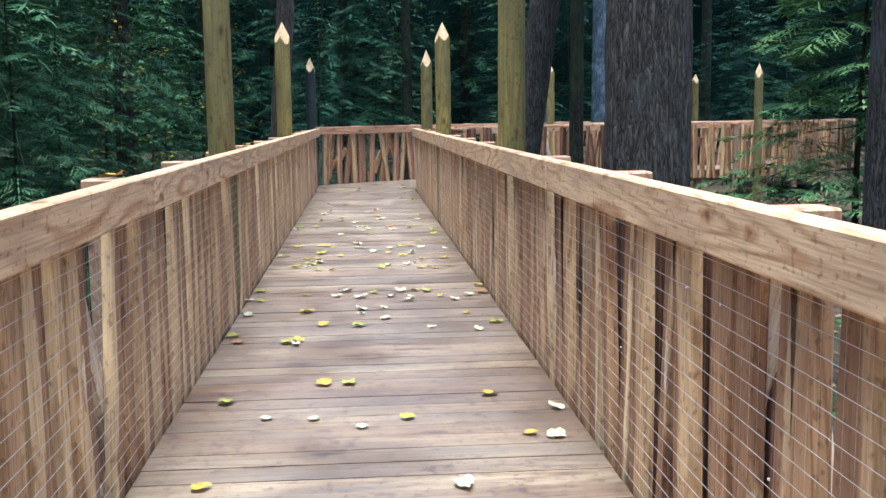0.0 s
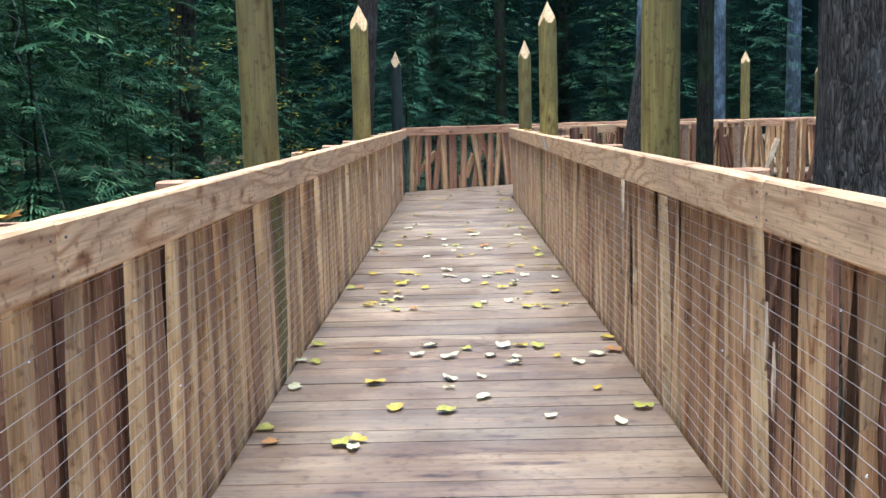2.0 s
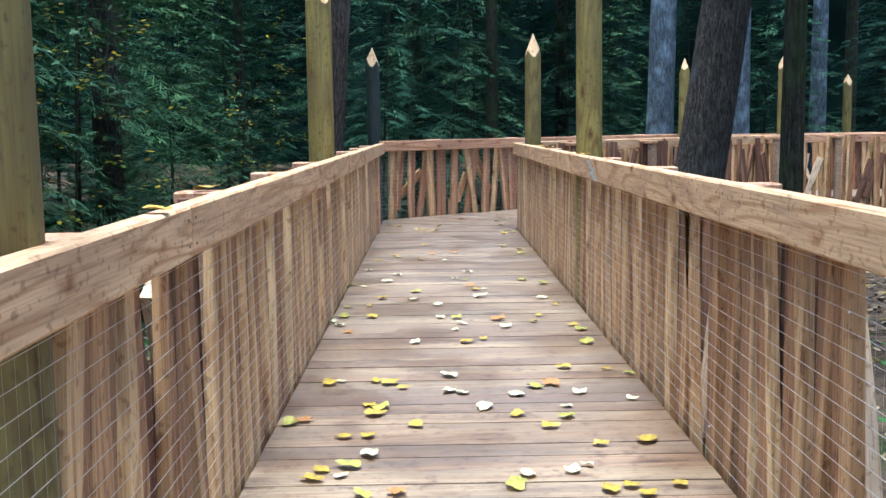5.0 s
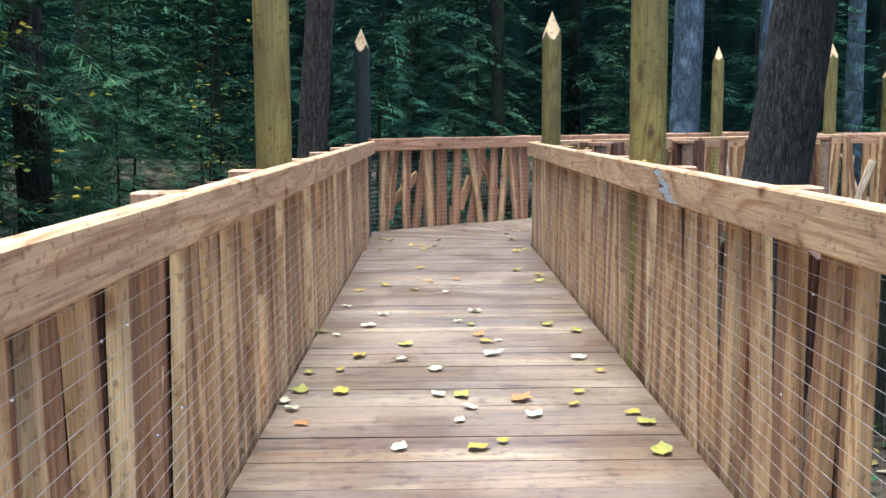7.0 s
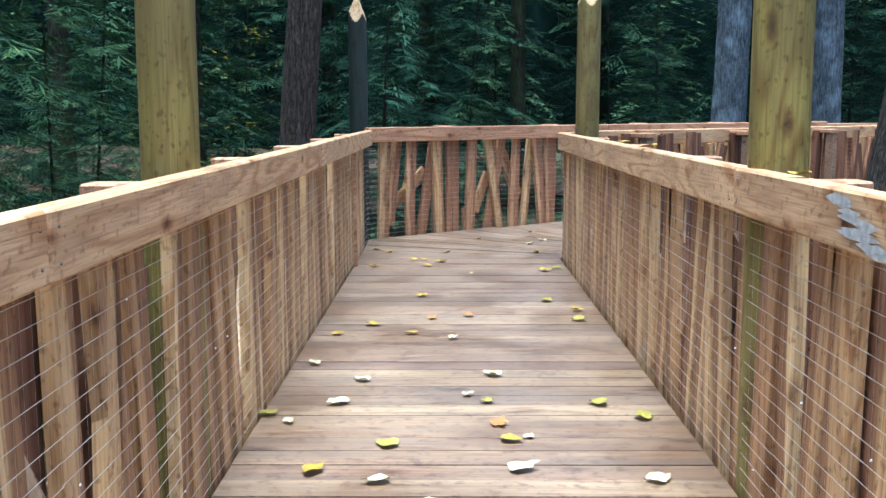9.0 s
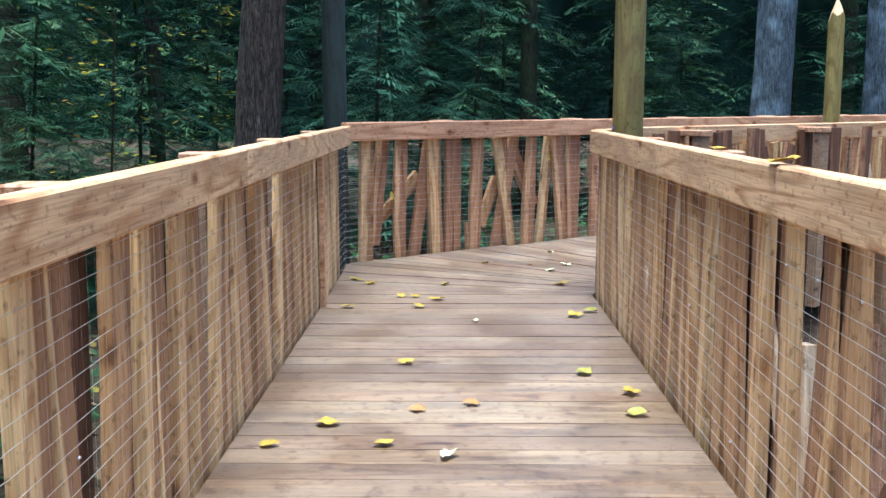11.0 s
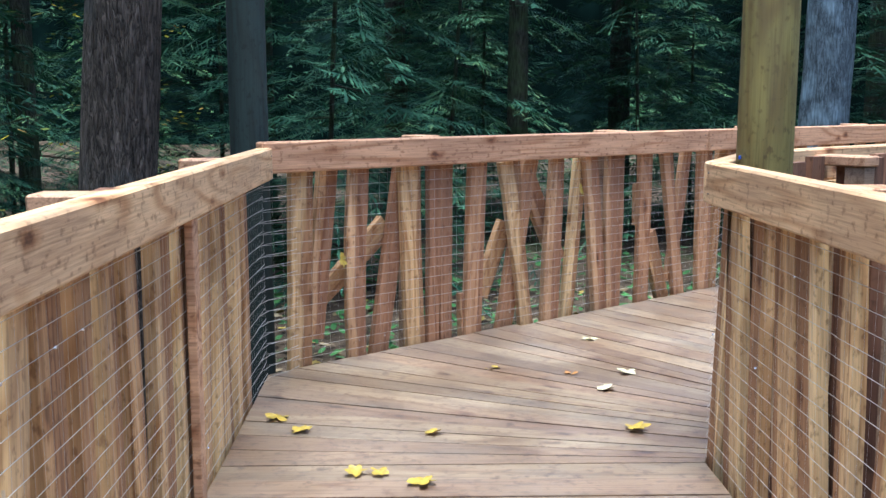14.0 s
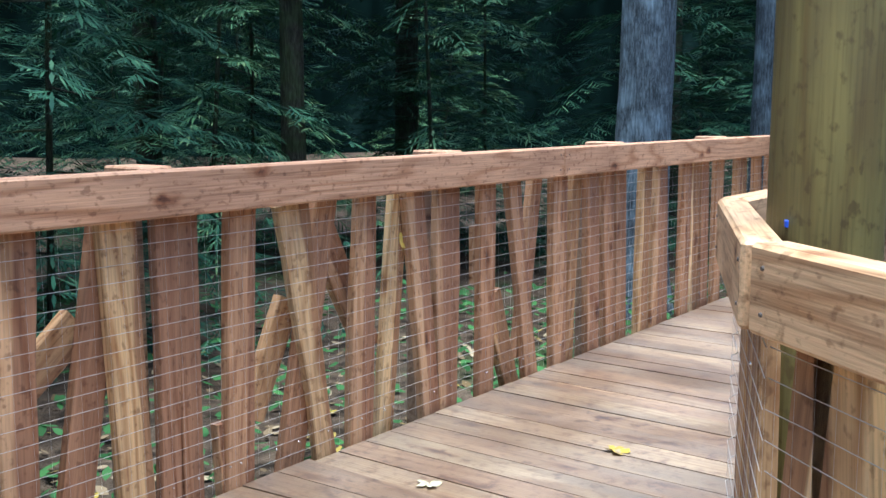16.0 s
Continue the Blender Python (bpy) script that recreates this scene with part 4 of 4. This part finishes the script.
YELLOW_C = [(-0.46, 9.03), (0.31, 9.31), (-0.32, 9.33), (-0.39, 9.43), (-0.69, 9.44), (-0.46, 9.47), (0.81, 9.54), (0.71, 9.64), (0.5, 9.69), (0.71, 10.28), (0.02, 10.34), (0.12, 10.42), (0.73, 10.64), (0.7, 10.78), (0.47, 10.92), (-0.02, 11.08), (0.52, 11.13), (-0.58, 11.17), (0.68, 11.51), (-0.77, 11.53), (-0.62, 11.58), (-0.55, 11.88), (0.15, 12.2), (-0.82, 12.53), (0.08, 12.71), (-0.7, 14.01), (-0.29, 14.02), (-0.52, 14.25)]
YELLOW_D = [(0.71, 14.66), (-0.27, 15.15), (0.66, 16.2), (-0.68, 16.47), (-0.25, 16.48), (-0.14, 16.7), (-0.29, 16.78), (-0.37, 16.8), (-0.11, 17.19), (0.68, 17.22), (-0.6, 17.23), (-0.72, 17.38), (0.18, 18.1), (-0.66, 18.22), (-0.38, 18.52), (1.48, 18.84)]
PALE_A = [(0.3, 2.98), (0.71, 3.47), (-0.05, 3.66), (-0.25, 3.79), (-0.45, 3.82), (0.78, 3.84), (-0.42, 5.2), (0.63, 5.46), (0.36, 5.55), (0.09, 5.85), (-0.06, 6.02), (-0.78, 6.08), (-0.06, 6.17), (0.09, 6.2), (0.58, 6.44), (0.26, 6.45), (0.28, 6.57), (-0.83, 6.59), (0.7, 6.6), (-0.06, 6.61), (0.15, 6.62), (-0.23, 6.66), (0.23, 6.82), (0.41, 6.84), (-0.17, 6.86)]
PALE_B = [(0.16, 8.1), (-0.51, 8.11), (0.33, 8.13), (0.39, 8.19), (-0.42, 8.35), (0.42, 8.97), (0.05, 8.97), (0.73, 9.07), (0.21, 9.17), (0.51, 9.19), (-0.04, 9.22), (-0.1, 9.25), (-0.63, 9.47), (-0.1, 9.55), (-0.28, 10.35), (-0.04, 10.7), (0.28, 10.76), (-0.77, 10.89), (0.01, 10.89)]
PALE_C = [(-0.82, 11.01), (-0.13, 11.1), (-0.14, 11.58), (-0.32, 11.78), (0.62, 11.8), (0.17, 11.9), (0.22, 12.24), (-0.72, 12.43), (-0.55, 12.69), (0.0, 12.81), (-0.48, 13.05), (0.12, 13.14), (-0.74, 13.35), (-0.06, 13.9), (0.08, 16.07)]
PALE_D = [(0.65, 17.76), (0.8, 18.03), (0.74, 18.69)]
GREENISH = [(-0.07, 5.65), (0.76, 5.66), (0.41, 6.8), (0.11, 8.0), (-0.49, 8.22), (-0.41, 8.99), (-0.77, 11.2), (-0.31, 12.15), (0.7, 12.5), (0.55, 12.68), (0.68, 14.37), (0.55, 14.99), (0.76, 16.34)]
BROWN = [(-0.75, 5.29), (0.79, 6.68), (-0.3, 7.94), (-0.73, 8.82), (0.39, 9.37), (-0.7, 10.67), (0.25, 11.01), (0.12, 12.4), (-0.18, 14.43), (0.04, 14.51), (0.54, 18.01)]
for x, y in YELLOW_A + YELLOW_B + YELLOW_C:
    leaf(x, y, mat=LEAF_YELLOW if lrng.random() < 0.7 else LEAF_GREEN)
for x, y in PALE_A + PALE_B + PALE_C:
    leaf(x, y, mat=LEAF_PALE)
for x, y in GREENISH:
    leaf(x, y, mat=LEAF_GREEN, size=1.25)
for x, y in BROWN:
    leaf(x, y, mat=LEAF_BROWN, maple=True)
for x, y in YELLOW_D:
    leaf(x, y, mat=LEAF_YELLOW, maple=True, size=lrng.uniform(0.75, 1.15))
for x, y in PALE_D:
    leaf(x, y, mat=LEAF_PALE, maple=True, size=1.0)
# leaves caught on the rails and mesh
for x, y, size in ((0.86, 14.0, 1.0), (0.84, 13.27, 1.3), (0.85, 11.25, 0.9), (-0.83, 7.07, 1.0)):
    leaf(x, y, RAIL_Z + 0.003, LEAF_YELLOW, False, size)
leaf(-1.0, 8.33, RAIL_Z - 0.021, LEAF_YELLOW, False, 1.3)
leaf(-1.0, 3.71, RAIL_Z - 0.021, LEAF_YELLOW, False, 1.3)
for along_rail, height in ((2.1, 0.74), (0.42, 0.5)):
    c = LC + D2 * along_rail - N2 * 0.008
    ob = thing("caught_leaf", "yellow maple leaf caught on the wire mesh", "leaf", "fallen leaves", "", data=LEAVES["yellow_leaf", True, 0])
    ob.matrix_world = Matrix.Translation((c.x, c.y, height)) @ Matrix.Rotation(math.atan2(D2.y, D2.x), 4, "Z") @ pose(0, 0, 0, 75, 35, 20) @ Matrix.Diagonal((0.75, 0.75, 0.75, 1))


# ---- undergrowth ----
def scatter(name, label, category, mat, count, region, size, seed, lift):
    """Many small ground leaves over a stretch of forest floor, as one mass."""
    rng = random.Random(seed)
    verts, faces = [], []
    while count:
        x, y = rng.uniform(region[0], region[1]), rng.uniform(region[2], region[3])
        rel = Vector((x, y, 0)) - LC
        if abs(x) < 1.0 and y < 17.5 or (-1.75 < rel.dot(N2) < 0.02 and rel.dot(D2) > -0.5):
            continue
        count -= 1
        z = -0.72 + 0.16 * noise.noise((x * 0.22, y * 0.22, 3)) + 0.05 * noise.noise((x * 0.9, y * 0.9, 7)) + (0.012 * max(0, -x - 4) ** 1.2 if x < -4 else 0) + rng.uniform(0.005, lift)
        a, t = rng.uniform(0, 6.28), rng.uniform(-0.5, 0.5)
        d, w = Vector((math.cos(a), math.sin(a), t)), Vector((-math.sin(a), math.cos(a), rng.uniform(-0.4, 0.4)))
        r = size * rng.uniform(0.6, 1.4)
        i = len(verts)
        for u, v in ((-1, 0), (-0.3, 0.55), (0.4, 0.45), (1, 0), (0.4, -0.45), (-0.3, -0.55)):
            verts.append((x + r * (u * d.x + v * w.x), y + r * (u * d.y + v * w.y), z + r * (u * d.z + v * w.z)))
        faces.append(tuple(range(i, i + 6)))
    me = bpy.data.meshes.new(name)
    me.from_pydata(verts, [], faces)
    me.materials.append(mat)
    return thing(name, label, category, kind="stuff", data=me)


scatter("leaf_litter", "pale brown fallen leaves covering the forest floor", "leaf litter", LITTER, 9000, (-5, 6, -1, 24), 0.04, 51, 0.03)
scatter("leaf_litter", "brown fallen leaves under the far walkway", "leaf litter", LITTER, 2500, (4, 11, 14, 22), 0.05, 52, 0.03)
scatter("undergrowth", "low green woodland plants beyond the bend", "undergrowth", HERB, 4200, (-5, 7, 19, 26), 0.045, 53, 0.3)
scatter("undergrowth", "low green plants beside the boardwalk", "undergrowth", HERB, 2600, (-4, 4.5, -1, 18), 0.04, 54, 0.16)


def beech(x, y, height, spread, leaves, seed, label):
    rng = random.Random(seed)
    t = thing("beech_sapling", label, "sapling", "beech saplings", "", pose(x, y, -0.75))
    verts, faces, tips = [], [], []
    top = Vector((0.15, 0.1, height))
    bar(verts, faces, Vector(), top, 0.012)
    for k in range(16):
        p = top * (0.3 + 0.7 * k / 16)
        a = k * 2.4 + rng.uniform(-0.4, 0.4)
        q = p + Vector((math.cos(a), math.sin(a), 0.25)) * spread * rng.uniform(0.5, 1.0)
        tips.append((p, q))
        bv, bf = [], []
        bar(bv, bf, p, q, 0.005)
        me = bpy.data.meshes.new("branch")
        me.from_pydata(bv, [], bf)
        part("branch", me, BARK_MOSS, t)
    me = bpy.data.meshes.new("stem")
    me.from_pydata(verts, [], faces)
    part("stem", me, BARK_MOSS, t)
    verts, faces = [], []
    for k in range(leaves):
        p, q = rng.choice(tips)
        c = p.lerp(q, rng.uniform(0.25, 1.05)) + Vector((rng.uniform(-0.1, 0.1), rng.uniform(-0.1, 0.1), rng.uniform(-0.08, 0.05)))
        a = rng.uniform(0, 6.28)
        d, w = Vector((math.cos(a), math.sin(a), rng.uniform(-0.5, 0.2))) * 0.032, Vector((-math.sin(a), math.cos(a), rng.uniform(-0.3, 0.3))) * 0.024
        i = len(verts)
        verts += [tuple(c - d), tuple(c + w), tuple(c + d), tuple(c - w)]
        faces.append((i, i + 1, i + 2, i + 3))
    me = bpy.data.meshes.new("leaves")
    me.from_pydata(verts, [], faces)
    part("leaves", me, BROAD, t, "yellowing beech leaves")
    return t


beech(-3.4, 5.6, 3.6, 1.1, 700, 1, "beech sapling with yellowing leaves among the firs")
beech(-4.6, 8.2, 4.2, 1.4, 800, 2, "beech sapling with green and yellow leaves")
beech(-3.3, 13.2, 3.2, 0.9, 260, 3, "thin beech sapling with yellow and brown leaves")
beech(-2.9, 18.6, 2.7, 0.8, 170, 4, "beech sapling with orange autumn leaves")
beech(-3.2, 23.6, 4.0, 1.0, 260, 5, "beech sapling with yellow leaves in the shade")
beech(5.9, 10.9, 4.2, 1.1, 240, 6, "beech branchlets with orange leaves by the far railing")

# pale blue paint on the handrail
mark = thing("paint_mark", "pale blue paint smear on the larch handrail", "paint mark")
prng2 = random.Random(4)
for k in range(9):
    bm = bmesh.new()
    y0, z0 = 10.56 + 0.03 * k + prng2.uniform(-0.03, 0.03), RAIL_Z - 0.02 - 0.013 * (8 - k) + prng2.uniform(-0.006, 0.006)
    ln, hw = prng2.uniform(0.12, 0.26), prng2.uniform(0.006, 0.014)
    top = [bm.verts.new((W - 0.0396 - 0.0005 * k, y0 + ln * f, z0 + hw * math.sin(math.pi * f) * prng2.uniform(0.5, 1.2) + 0.001)) for f in (0, 0.15, 0.35, 0.5, 0.65, 0.85, 1)]
    low = [bm.verts.new((W - 0.0396 - 0.0005 * k, y0 + ln * f, z0 - hw * math.sin(math.pi * f) * prng2.uniform(0.5, 1.2) - 0.001)) for f in (0, 0.15, 0.35, 0.5, 0.65, 0.85, 1)]
    for m in range(6):
        bm.faces.new((top[m], top[m + 1], low[m + 1], low[m]))
    part("smear", bm, PAINT, mark)

# bare twig hanging in the forest edge and a scrap of blue tape at the corner pole
verts, faces = [], []
bend = [Vector((-3.75, 10.0, 2.7)), Vector((-3.6, 10.0, 2.1)), Vector((-3.66, 9.98, 1.9)), Vector((-3.5, 9.95, 1.5)), Vector((-3.42, 9.95, 1.0)), Vector((-3.3, 9.9, 0.5)), Vector((-3.3, 9.9, -0.7))]
for p, q in zip(bend, bend[1:]):
    bar(verts, faces, p, q, 0.007)
for p, q in ((bend[1], Vector((-3.9, 10.1, 2.3))), (bend[3], Vector((-3.1, 9.9, 1.75))), (bend[4], Vector((-3.7, 9.9, 1.2)))):
    bar(verts, faces, p, q, 0.004)
me = bpy.data.meshes.new("bare_twig")
me.from_pydata(verts, [], faces)
me.materials.append(plain("bleached_twig", (0.3, 0.29, 0.27), 0.8, 0, 0.3, 60))
thing("bare_twig", "thin bleached bare twig at the forest edge", "twig", data=me)
me = mesh_of(boxed(-0.014, 0.014, -0.003, 0.003, 0.0, 0.012, bevel=0.001), "tape")
me.materials.append(BLUE)
thing("tape_scrap", "scrap of blue tape on the handrail by the pole", "tape", at=pose(0.985, 17.08, RAIL_Z, 0, 0, 60), data=me)
